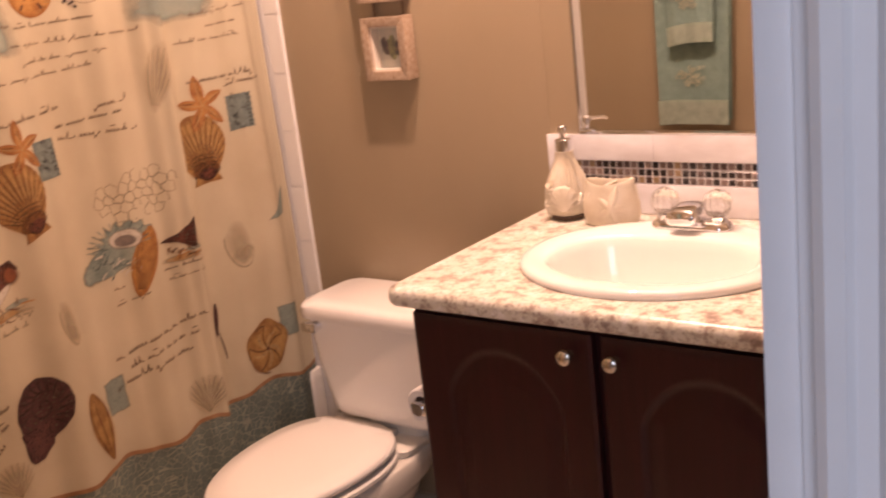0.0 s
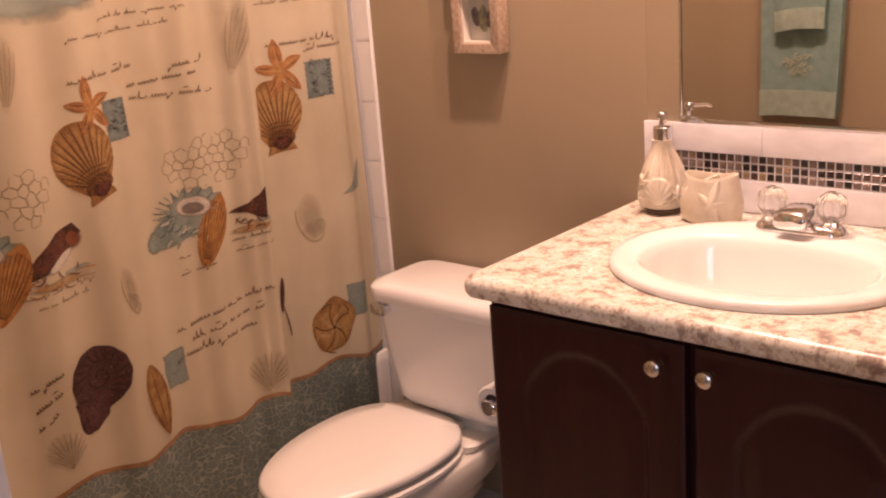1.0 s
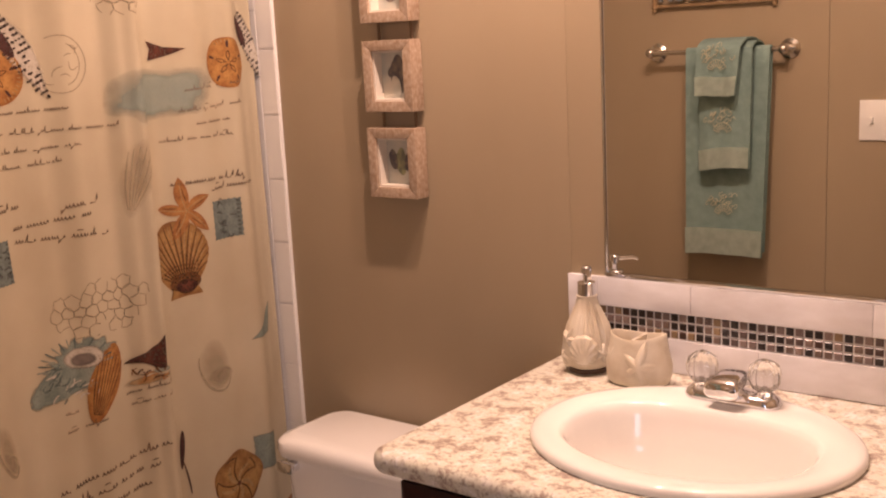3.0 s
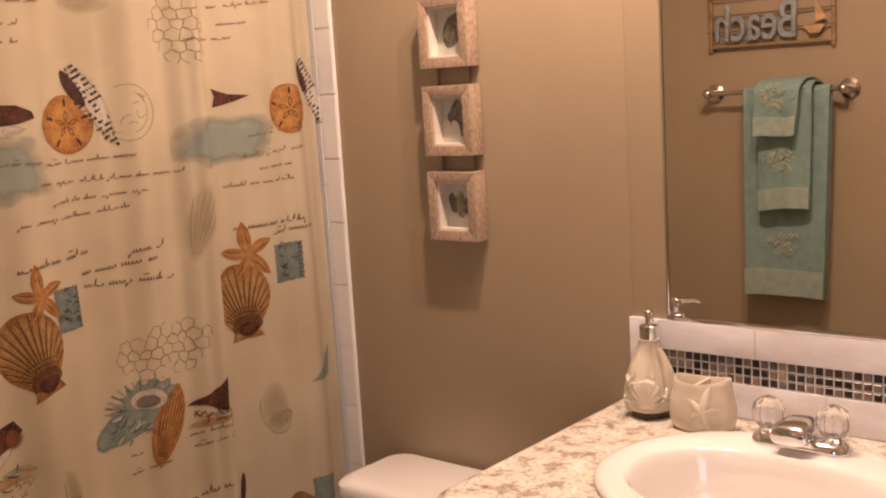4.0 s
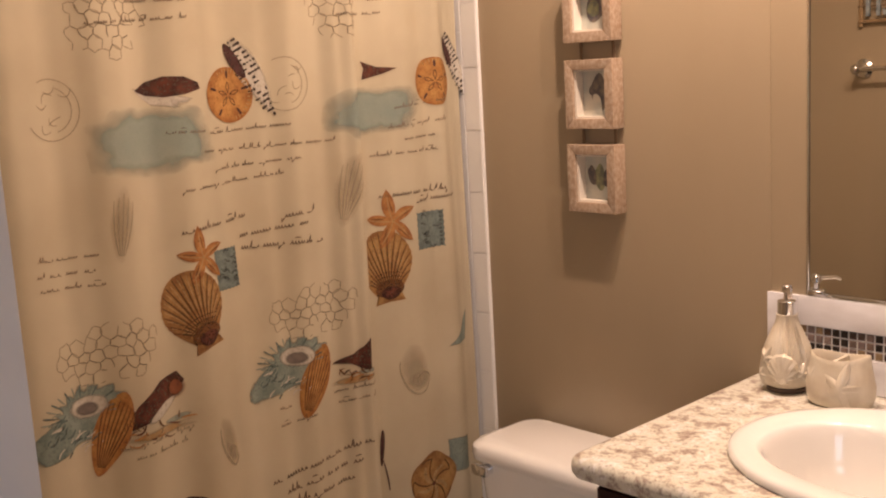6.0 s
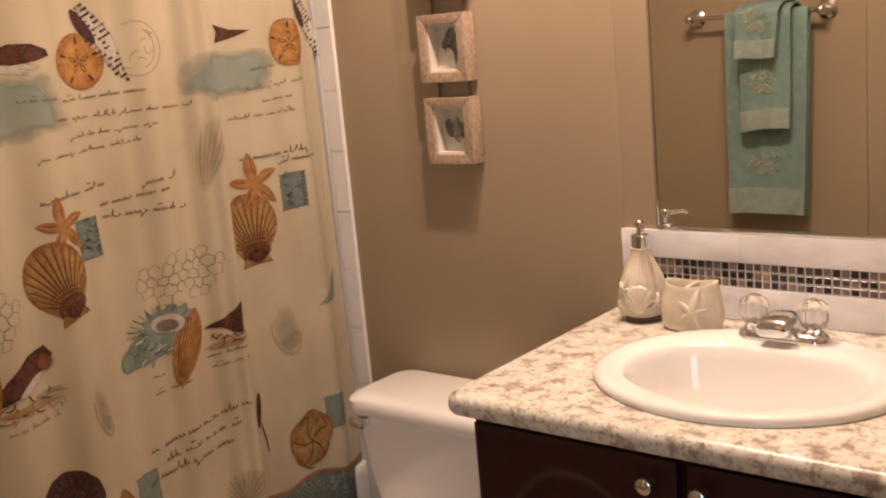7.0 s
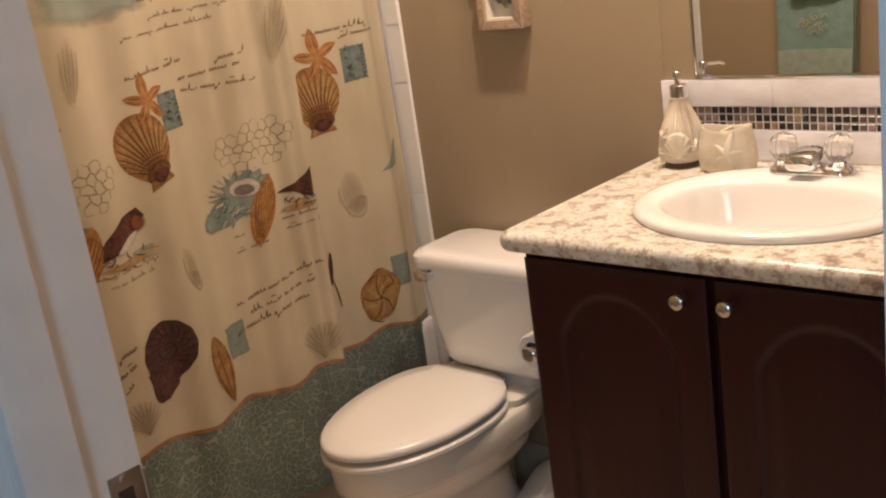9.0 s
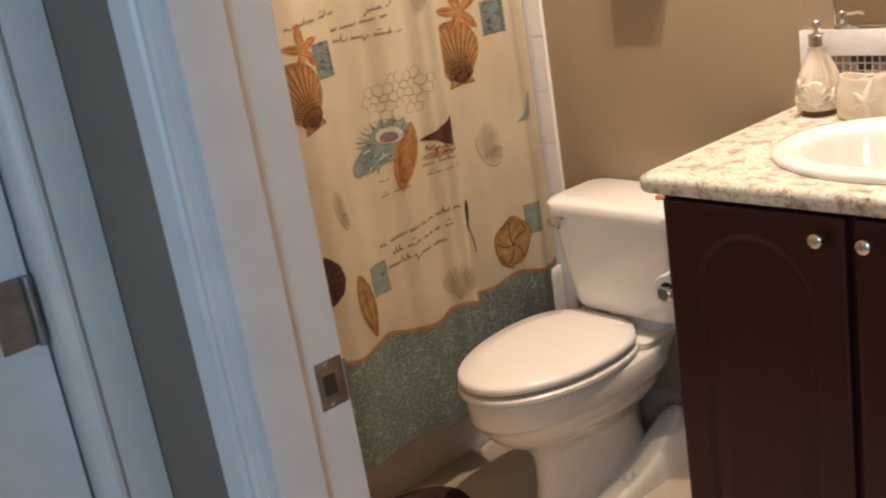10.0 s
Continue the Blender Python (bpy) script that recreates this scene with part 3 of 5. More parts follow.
def scallop(u, v, size, turn):
    p = Print()
    def tr(a, b):
        return turned([(a, b)], turn, size)[0]
    out = []
    for i in range(45):
        a = radians(-40 + 260 * i / 44)
        r = 0.50 * (1 + 0.012 * math.cos(i * math.pi))
        out.append(tr(r * math.cos(a) * (1 - 0.10 * (math.sin(a) < 0) * abs(math.sin(a))), 0.10 + 0.54 * math.sin(a)))
    out += [tr(-0.20, -0.46), tr(-0.27, -0.60), tr(0.0, -0.58), tr(0.25, -0.61), tr(0.17, -0.46)]
    p.blob(u, v, out, P_OCHRE, 0)
    for i in range(15):
        a = radians(-28 + 236 * i / 14)
        e = tr(0.48 * math.cos(a), 0.10 + 0.51 * math.sin(a))
        b = tr(0.06 * math.cos(a), -0.40 + 0.04 * math.sin(a))
        p.curve((u + b[0], v + b[1]), (u + e[0], v + e[1]), 0.05 * math.cos(a), 0.0036, P_RIB, 1)
        a += radians(8)
        e = tr(0.45 * math.cos(a), 0.10 + 0.47 * math.sin(a))
        b = tr(0.20 * math.cos(a), -0.15 + 0.20 * math.sin(a))
        p.curve((u + b[0], v + b[1]), (u + e[0], v + e[1]), 0.04 * math.cos(a), 0.0026, P_LIGHT, 1)
    for k, (w, m) in enumerate(((0.46, P_RIB), (0.30, P_BROWN))):
        o = tr(0.02, -0.36 - 0.07 * k)
        p.blob(u + o[0], v + o[1], oval(w * size, 0.30 * size * (1 - 0.25 * k), turn, 28, 0.05, 3 + k), m, 2 + k)
    for k in range(4):
        a, b = tr(-0.30 + 0.03 * k, -0.16 - 0.06 * k), tr(0.30 - 0.03 * k, -0.16 - 0.06 * k)
        p.curve((u + a[0], v + a[1]), (u + b[0], v + b[1]), 0.14, 0.0022, P_RIB, 2)
    p.done("scallop_print", "printed ochre scallop shell")

def star(u, v, r, turn):
    p = Print()
    out = []
    for i in range(60):
        a = 2 * math.pi * i / 60
        k = abs(((i % 12) / 12) - 0.5) * 2
        q = r * (0.25 + 0.75 * k ** 1.1) * (1 + 0.12 * math.sin(2.2 * a + 1))
        out.append((q * math.sin(a + turn + 0.10 * k), q * math.cos(a + turn + 0.10 * k)))
    p.blob(u, v, out, P_STAR, 1)
    for i in range(5):
        a = 2 * math.pi * i / 5 + turn
        p.curve((u, v), (u + 0.85 * r * math.sin(a + 0.08), v + 0.85 * r * math.cos(a + 0.08)), 0.04, 0.0026, P_LIGHT, 2)
        for d in (0.30,):
            p.curve((u + 0.3 * r * math.sin(a + d), v + 0.3 * r * math.cos(a + d)), (u + 0.72 * r * math.sin(a + d * 0.45), v + 0.72 * r * math.cos(a + d * 0.45)), 0.03, 0.0022, P_RIB, 2)
    p.done("star_print", "printed coral-coloured star shape")

def stamp(u, v, w, h, turn=0.0, inked=True):
    p = Print()
    p.blob(u, v, rect(w, h, turn, 0.05 if inked else 0.0), P_STAMP if inked else P_PLAINSTAMP, 0)
    if inked:
        rnd = random.Random(int(1000 * abs(u + v)))
        for i in range(12):
            a, b = rnd.uniform(-0.30, 0.38) * w, rnd.uniform(-0.40, 0.40) * h
            p.curve((u + a - 0.10 * w, v + b), (u + a + 0.12 * w, v + b + rnd.uniform(-0.08, 0.08) * h), rnd.uniform(-0.6, 0.6), 0.0045, P_INKBLUE, 1, 6)
        for i in range(9):
            p.blob(u + 0.40 * w, v + (-0.42 + 0.105 * i) * h, oval(0.007, 0.006, 0, 10), P_INKBLUE, 2)
    p.done("stamp_print", "printed teal postage stamp shape")

def writing(lines, material, seed, height=0.013, width=0.0016):
    """Unreadable lines of script as broken wavy bars: (u0, v0, u1, v1)."""
    rnd = random.Random(seed)
    for u0, v0, u1, v1 in lines:
        p = Print()
        length = math.hypot(u1 - u0, v1 - v0)
        cu, cv = (u1 - u0) / length, (v1 - v0) / length
        s = 0.0
        while s < length - 0.006:
            w = min(rnd.uniform(0.012, 0.046), length - s)
            pts, ws = [], []
            d, ph = 0.0, rnd.uniform(0, 6.28)
            tall = rnd.random() < 0.6
            while d < w:
                step = rnd.uniform(0.0032, 0.0052) * height / 0.013
                up = height * rnd.choice((0.30, 0.34, 0.38, 0.42, 0.9 if tall else 0.4, -0.45 if rnd.random() < 0.25 else 0.36))
                flat = rnd.random() < 0.07
                for k in range(6):
                    f = k / 6
                    wob = (0.06 if flat else 0.5 - 0.5 * math.cos(2 * math.pi * f)) * up
                    pts.append((s + d + step * f + 0.38 * wob + 0.15 * step * math.sin(2 * math.pi * f + 0.8), wob))
                    ws.append(width * (0.55 + 0.75 * f))
                d += step * (1.8 if flat else 1.0)
            p.line([(u0 + cu * a - cv * b, v0 + cv * a + cu * b) for a, b in pts], ws, material, 1)
            if rnd.random() < 0.12:
                a, b = s + w * 0.4, height * 0.72
                p.curve((u0 + cu * a - cv * b, v0 + cv * a + cu * b), (u0 + cu * (a + 0.012) - cv * b, v0 + cv * (a + 0.012) + cu * b), 0.1, width, material, 1, 5)
            s += w + rnd.uniform(0.006, 0.014)
        p.done("script_print", "printed illegible brown script line")

def honeycomb(u, v, w, h, seed):
    rnd = random.Random(seed)
    p = Print()
    r = 0.0135
    jit = {}
    def node(a, b):
        key = (round(a / 0.004), round(b / 0.004))
        if key not in jit:
            jit[key] = (rnd.uniform(-0.0042, 0.0042), rnd.uniform(-0.0042, 0.0042))
        return u + a + jit[key][0], v + b + jit[key][1]
    for j in range(-7, 8):
        for i in range(-8, 9):
            cu, cv = (i + 0.5 * (j % 2)) * r * 1.732, j * r * 1.5
            if (cu / (w / 2)) ** 2 + (cv / (h / 2)) ** 2 > rnd.uniform(0.55, 1.15):
                continue
            pts = [node(cu + r * math.sin(math.pi * k / 3), cv + r * math.cos(math.pi * k / 3)) for k in range(7)]
            for a, b in zip(pts, pts[1:]):
                if rnd.random() < 0.82:
                    p.curve(a, b, rnd.uniform(-0.12, 0.12), 0.0019, P_FAINTINK, 0, 5)
    p.done("honeycomb_print", "printed faint tan honeycomb lines")

def conch(u, v, k):
    p = Print()
    out = []
    for i in range(84):
        a = 2 * math.pi * i / 84
        r = 0.058 + 0.020 * math.cos(a - 0.3) + 0.070 * max(0, math.cos(a - radians(216))) ** 6
        if 0.0 < a < 3.0:
            r += 0.0065 * math.sin(i * 1.26)
        out.append((1.15 * r * math.cos(a) * k, 0.86 * r * math.sin(a) * k))
    p.blob(u, v, out, P_TEAL, 0)
    rnd = random.Random(7)
    for i in range(40):
        a = rnd.uniform(2.5, 5.4)
        r = rnd.uniform(0.022, 0.070)
        x, y = u + 1.1 * r * math.cos(a) * k, v + 0.84 * r * math.sin(a) * k
        d = radians(216) + rnd.uniform(-0.5, 0.5)
        q = rnd.uniform(0.010, 0.024) * k
        p.curve((x, y), (x + q * math.cos(d), y + 0.8 * q * math.sin(d)), rnd.uniform(-0.3, 0.3), rnd.uniform(0.002, 0.0045), (P_TEALDEEP, P_PALETEAL, P_TEALDEEP, P_WHITE)[i % 4], 1, 6)
    for i in range(15):
        a = radians(4 + 12 * i)
        p.line([(u + 1.15 * r * math.cos(a) * k, v + 0.86 * r * math.sin(a) * k) for r in (0.044, 0.054, 0.064, 0.070)], [0.001, 0.0026, 0.0036, 0.002], P_TEALDEEP if i % 2 else P_PALETEAL, 1)
    p.blob(u + 0.014 * k, v + 0.018 * k, [(a * k, b * k) for a, b in oval(0.082, 0.046, -0.1, 40, 0.02)], P_WHITE, 2)
    p.blob(u + 0.012 * k, v + 0.014 * k, [(a * k, b * k) for a, b in oval(0.050, 0.027, -0.1, 30, 0.03)], P_LIP, 3)
    p.done("conch_print", "printed teal conch shell")

def spindle(u, v, length, width, turn, material, bands=6, rib=None, blunt=0.35):
    p = Print()
    c, s = math.cos(turn), math.sin(turn)
    out = []
    for i in range(44):
        a = 2 * math.pi * i / 44
        x, y = width / 2 * math.cos(a), length / 2 * math.sin(a)
        x *= (1 - 0.20 * max(0, math.sin(a)) ** 3) * (1 - blunt * max(0, -math.sin(a)) ** 1.5)
        out.append((x, y))
    p.blob(u, v, turned(out, turn), material, 1)
    for i in range(bands):
        f = -0.40 + 0.80 * i / max(1, bands - 1)
        a, b = (f * 0.25 * width, -0.40 * length), (f * width, (0.40 - 0.25 * abs(f)) * length)
        a, b = turned([a, b], turn)
        p.curve((u + a[0], v + a[1]), (u + b[0], v + b[1]), -0.10 * f, 0.0024, rib or P_RIB, 2)
    p.done("spindle_print", "printed spindle shell")

def cone(u, v, length, width, turn):
    """A checked cone shell with a dark mouth."""
    p = Print()
    out = [(-0.46, 0.20), (-0.36, 0.38), (-0.10, 0.49), (0.08, 0.50), (0.28, 0.40), (0.42, 0.24), (0.46, 0.05), (0.36, -0.18), (0.20, -0.36), (0.06, -0.50), (-0.04, -0.48), (-0.22, -0.26), (-0.40, 0.0)]
    out = [(a * width, b * length) for a, b in out]
    p.blob(u, v, turned(out, turn), P_WHITE, 1)
    rnd = random.Random(5)
    for j in range(17):
        for i in range(7):
            b = -0.46 + 0.92 * j / 16
            hw = 0.40 * min(1, (b + 0.56) / 0.55, (0.62 - b) / 0.45)
            a = -hw + 2 * hw * (i + 0.5 * (j % 2)) / 7
            if rnd.random() < 0.55:
                x, y = turned([(a * width, b * length)], turn)[0]
                p.blob(u + x, v + y, oval(rnd.uniform(0.004, 0.009), rnd.uniform(0.0035, 0.007), turn + rnd.uniform(-0.4, 0.4), 8, 0.1, j), P_BLACK, 2)
    x, y = turned([(-0.28 * width, 0.26 * length)], turn)[0]
    p.blob(u + x, v + y, oval(0.38 * width, 0.42 * length, turn + 0.1, 24, 0.04), P_DARK, 3)
    p.done("cone_print", "printed black and white checked cone shell")

def sand_dollar(u, v, w, h):
    p = Print()
    p.blob(u, v, oval(w, h, 0.1, 44, 0.012, 11), P_ORANGE, 1)
    for i in range(5):
        a = radians(90 + 72 * i)
        p.line([(u + w * f * math.cos(a), v + h * f * math.sin(a)) for f in (0.30, 0.35, 0.43)], [0.003, 0.0055, 0.0045], P_DARK, 2)
        for d in (-0.26, 0.26):
            p.line([(u + w * f * math.cos(a + d * (1 - abs(f - 0.13) / 0.11)), v + h * f * math.sin(a + d * (1 - abs(f - 0.13) / 0.11))) for f in (0.03, 0.06, 0.10, 0.13, 0.16, 0.20, 0.235)], 0.0019, P_RIB, 2)
    for i in range(22):
        a = radians(-70 + 200 * i / 22)
        p.curve((u + 0.40 * w * math.cos(a), v + 0.40 * h * math.sin(a)), (u + 0.47 * w * math.cos(a), v + 0.47 * h * math.sin(a)), 0, 0.002, P_LIGHT, 2, 4)
    p.done("sand_dollar_print", "printed orange sand dollar")

def biscuit(u, v, w, h):
    """A lumpy puffed sand dollar with creased petals."""
    p = Print()
    out = []
    for i in range(60):
        a = 2 * math.pi * i / 60
        r = 1 + 0.045 * math.cos(5 * a - 1.5) + 0.03 * math.sin(2 * a + 0.6)
        out.append((r * w / 2 * math.cos(a), r * h / 2 * math.sin(a)))
    p.blob(u, v, out, P_OCHRE, 1)
    c = (u - 0.02 * w, v - 0.05 * h)
    for i in range(5):
        a = radians(75 + 72 * i)
        e = (c[0] + 0.44 * w * math.cos(a + 0.3), c[1] + 0.44 * h * math.sin(a + 0.3))
        p.curve(c, e, 0.16, 0.0045, P_RIB, 2)
        p.curve(c, (c[0] + 0.36 * w * math.cos(a + 0.75), c[1] + 0.36 * h * math.sin(a + 0.75)), 0.22, 0.009, P_LIGHT, 2)
        p.curve(e, (c[0] + 0.45 * w * math.cos(a + 0.85), c[1] + 0.46 * h * math.sin(a + 0.85)), -0.12, 0.0038, P_RIB, 2)
    p.blob(c[0], c[1], oval(0.012, 0.010, 0.3, 14), P_BROWN, 3)
    p.done("sand_dollar_print", "printed puffed ochre sand dollar")

def flat_print(name, label, u, v, outline, material, layer=0):
    p = Print()
    p.blob(u, v, outline, material, layer)
    p.done(name, label)

def postmark(u, v, w, h, seed):
    p = Print()
    rnd = random.Random(seed)
    for k, (a0, a1) in enumerate(((-150, 115), (-75, 70))):
        f = 0.5 - 0.13 * k
        p.line([(u + w * f * math.cos(radians(a0 + (a1 - a0) * i / 30)), v + h * f * math.sin(radians(a0 + (a1 - a0) * i / 30))) for i in range(31)], 0.0017, P_FAINTINK, 1)
    for i in range(7):
        a, b = rnd.uniform(-0.32, 0.2) * w, rnd.uniform(-0.3, 0.35) * h
        p.curve((u + a, v + b), (u + a + rnd.uniform(0.01, 0.026), v + b + rnd.uniform(-0.018, 0.018)), rnd.uniform(-0.6, 0.6), 0.0018, P_FAINTINK, 1, 7)
    p.done("postmark_print", "printed faint postmark ring")

def ring_print(u, v, w, h, material, seed):
    p = Print()
    o = oval(w, h, 0.2, 40, 0.06, seed)
    p.blob(u, v, o, P_GHOST, 0)
    p.blob(u + 0.12 * w, v - 0.24 * h, oval(0.8 * w, 0.45 * h, 0.4, 30, 0.10, seed + 1), P_GHOST, 1)
    p.line([(u + a, v + b) for a, b in o[16:36]], [0.002 + 0.004 * math.sin(math.pi * k / 19) for k in range(20)], material, 2)
    p.line([(u + 0.3 * w + 0.5 * a, v - 0.3 * h + 0.4 * b) for a, b in o[2:20]], [0.001 + 0.003 * math.sin(math.pi * k / 17) for k in range(18)], material, 2)
    p.done("faint_shell_print", "printed faint tan shell outline")

def fan_print(u, v, size, turn):
    p = Print()
    out = [(0.5 * math.cos(radians(-20 + 220 * i / 30)), 0.05 + 0.5 * math.sin(radians(-20 + 220 * i / 30))) for i in range(31)] + [(-0.12, -0.48), (0.12, -0.48)]
    p.blob(u, v, turned(out, turn, size), P_GHOST, 0)
    for i in range(11):
        a = radians(-5 + 190 * i / 10)
        b, e = turned([(0, -0.42), (0.46 * math.cos(a), 0.05 + 0.46 * math.sin(a))], turn, size)
        p.curve((u + b[0], v + b[1]), (u + e[0], v + e[1]), 0.04 * math.cos(a), 0.0024, P_FAINT, 1)
    p.done("faint_shell_print", "printed faint tan ribbed shell")

def shore(u, v, w, seed):
    """Scribbled sand, twigs and shadow strokes."""
    p = Print()
    rnd = random.Random(seed)
    p.blob(u, v, oval(w, 0.020, 0.06, 36, 0.14, seed), P_SAND, 0)
    p.blob(u + 0.24 * w, v + 0.016, oval(0.4 * w, 0.012, 0.1, 30, 0.10, seed + 1), P_PALETEAL, 0)
    for i in range(16):
        a = u + rnd.uniform(-0.42, 0.30) * w
        b = v + rnd.uniform(-0.010, 0.016)
        d = rnd.uniform(-0.35, 0.9) if i % 3 else rnd.uniform(1.0, 2.2)
        q = rnd.uniform(0.010, 0.030)
        p.curve((a, b), (a + q * math.cos(d), b + 0.8 * q * math.sin(d)), rnd.uniform(-0.3, 0.3), rnd.uniform(0.0018, 0.004), (P_RIB, P_BROWN, P_STAR)[i % 3], 1, 6)
    p.done("ground_print", "printed sandy ground strokes")

# prints, upper rows first
for du in (-0.53, 0.0):
    cone(-0.057 + du * 1.02 + (0.022 if du == 0 else 0.0), 1.545, 0.178, 0.060, radians(27))
    sand_dollar(-0.122 + du, 1.515, 0.104, 0.108)
postmark(-0.535, 1.53, 0.100, 0.105, 2)
postmark(-1.01, 1.51, 0.100, 0.105, 4)
flat_print("wash_print", "printed teal watercolour wash", -0.828, 1.442, wash_edge(0.250, 0.125, 3), P_WASH)
flat_print("wash_print", "printed teal watercolour wash", -0.31, 1.462, wash_edge(0.270, 0.105, 8), P_WASH)
lens = [(-0.066, -0.004), (-0.045, 0.010), (-0.010, 0.020), (0.030, 0.018), (0.062, 0.006), (0.066, -0.006), (0.030, -0.014), (-0.010, -0.018), (-0.045, -0.013)]
flat_print("brown_shape_print", "printed plain brown tapered shape", -0.785, 1.537, lens, P_BROWN, 1)
flat_print("pale_shape_print", "printed pale tapered shape", -0.838, 1.526, [(-0.020, 0.012), (0.0, 0.012), (0.10, -0.012), (0.07, -0.030), (0.02, -0.022)], P_WHITE, 0)
flat_print("brown_shape_print", "printed plain brown wedge shape", -0.275, 1.545, [(-0.035, 0.022), (-0.028, 0.006), (-0.035, -0.018), (0.0, -0.010), (0.05, 0.004), (0.0, 0.008)], P_BROWN, 1)
writing([(-0.80, 1.452, -0.705, 1.448), (-0.705, 1.444, -0.53, 1.448), (-0.723, 1.41, -0.44, 1.408), (-0.70, 1.374, -0.50, 1.380), (-0.78, 1.341, -0.55, 1.352)], P_INK, 1)
writing([(-0.303, 1.36, -0.124, 1.362), (-0.26, 1.418, -0.10, 1.428), (-0.24, 1.46, -0.10, 1.472), (-0.22, 1.39, -0.13, 1.394)], P_INK, 2)
honeycomb(-0.40, 1.69, 0.17, 0.14, 3)
writing([(-0.302, 1.728, -0.138, 1.742), (-0.42, 1.66, -0.25, 1.666), (-0.286, 1.693, -0.222, 1.697)], P_INK, 4)
writing([(-0.853, 1.728, -0.69, 1.732), (-0.853, 1.689, -0.735, 1.692), (-0.939, 1.651, -0.739, 1.661)], P_INK, 5)
honeycomb(-0.90, 1.66, 0.15, 0.12, 6)
spindle(-0.865, 1.735, 0.11, 0.075, radians(70), P_ORANGE, 5)
flat_print("faint_shell_print", "printed faint tan shell", -0.60, 1.735, oval(0.095, 0.05, 0, 30, 0.04, 3), P_GHOST)
spindle(-0.412, 1.305, 0.160, 0.060, radians(-14), P_GHOST, 6, P_FAINT)
spindle(-0.91, 1.30, 0.14, 0.045, -0.15, P_GHOST, 5, P_FAINT)
writing([(-0.79, 1.262, -0.64, 1.275), (-0.655, 1.236, -0.49, 1.246), (-0.56, 1.262, -0.478, 1.27), (-0.655, 1.212, -0.477, 1.204)], P_INK, 7, 0.018, 0.0025)
writing([(-0.29, 1.268, -0.11, 1.27), (-0.20, 1.248, -0.09, 1.252)], P_INK, 8, 0.018, 0.0025)
writing([(-1.07, 1.255, -0.96, 1.25), (-1.075, 1.228, -0.95, 1.222), (-1.072, 1.204, -0.95, 1.196)], P_INK, 9)
scallop(-0.776, 1.112, 0.130, radians(18))
star(-0.752, 1.215, 0.056, -0.2)
stamp(-0.695, 1.182, 0.055, 0.082, 0.05)
scallop(-0.284, 1.110, 0.134, radians(8))
star(-0.262, 1.214, 0.066, -0.25)
stamp(-0.162, 1.182, 0.078, 0.086)
for du, dv in ((0.0, 0.0), (-0.452, 0.01)):
    honeycomb(-0.50 + du, 1.062 + dv, 0.20, 0.105, 10)
    conch(-0.565 + du, 0.955 + dv, 1.0)
    spindle(-0.515 + du, 0.912 + dv, 0.160, 0.066, radians(-22), P_ORANGE, 8)
flat_print("brown_shape_print", "printed plain brown wedge shape", -0.412, 0.945, [(-0.058, -0.008), (-0.02, -0.012), (0.010, -0.030), (0.020, -0.028), (0.022, 0.040), (0.008, 0.022), (-0.015, 0.008)], P_BROWN, 1)
shore(-0.425, 0.896, 0.105, 2)
p = Print()
p.blob(-0.882, 0.958, turned([(-0.085, -0.006), (-0.03, 0.020), (0.03, 0.030), (0.072, 0.020), (0.076, -0.004), (0.03, -0.022), (-0.03, -0.020)], 0.46), P_BROWN, 1)
p.blob(-0.832, 0.978, oval(0.040, 0.046, 0.3, 24, 0.05, 3), P_RUST, 2)
p.blob(-0.868, 0.942, oval(0.075, 0.020, 0.5, 24, 0.06, 4), P_WHITE, 2)
p.done("brown_shape_print", "printed plain brown tapered shape with rust patch")
shore(-0.872, 0.902, 0.165, 5)
writing([(-0.955, 0.885, -0.805, 0.890), (-0.93, 0.862, -0.82, 0.866)], P_FAINTINK, 11, 0.014, 0.0022)
writing([(-0.47, 0.872, -0.34, 0.884), (-0.46, 0.848, -0.36, 0.858), (-0.60, 0.868, -0.56, 0.866), (-0.60, 0.83, -0.52, 0.838)], P_INK, 12)
ring_print(-0.226, 0.865, 0.076, 0.112, P_FAINT, 6)
ring_print(-0.733, 0.845, 0.036, 0.110, P_FAINT, 8)
flat_print("teal_shape_print", "printed teal wedge shape", -0.085, 0.925, [(-0.045, -0.025), (0.02, -0.022), (0.03, 0.05), (0.0, 0.01)], P_TEAL, 1)
writing([(-0.63, 0.712, -0.40, 0.752), (-0.60, 0.684, -0.42, 0.712), (-0.64, 0.652, -0.44, 0.674)], P_INK, 13, 0.021, 0.0030)
p = Print()
p.blob(-0.316, 0.695, oval(0.017, 0.085, -0.12, 24, 0.03, 2), P_DARK, 1)
p.curve((-0.314, 0.665), (-0.300, 0.588), 0.03, 0.0045, P_DARK, 1)
p.done("quill_print", "printed dark brown quill")
biscuit(-0.190, 0.586, 0.122, 0.140)
stamp(-0.112, 0.632, 0.060, 0.086, 0.0, False)
p = Print()
out = []
for i in range(72):
    a = 2 * math.pi * i / 72
    r = 0.066 * (1 + 0.012 * math.cos(12 * a))
    d = math.atan2(math.sin(a - radians(247)), math.cos(a - radians(247)))
    r += 0.048 * math.exp(-(d / 0.42) ** 2)
    out.append((r * math.cos(a), r * math.sin(a)))
p.blob(-0.828, 0.688, out, P_DARK, 1)
p.blob(-0.850, 0.630, turned([(-0.042, 0.03), (0.045, 0.022), (0.030, -0.028), (-0.004, -0.048), (-0.030, -0.040)], 0.1), P_MAUVE, 2)
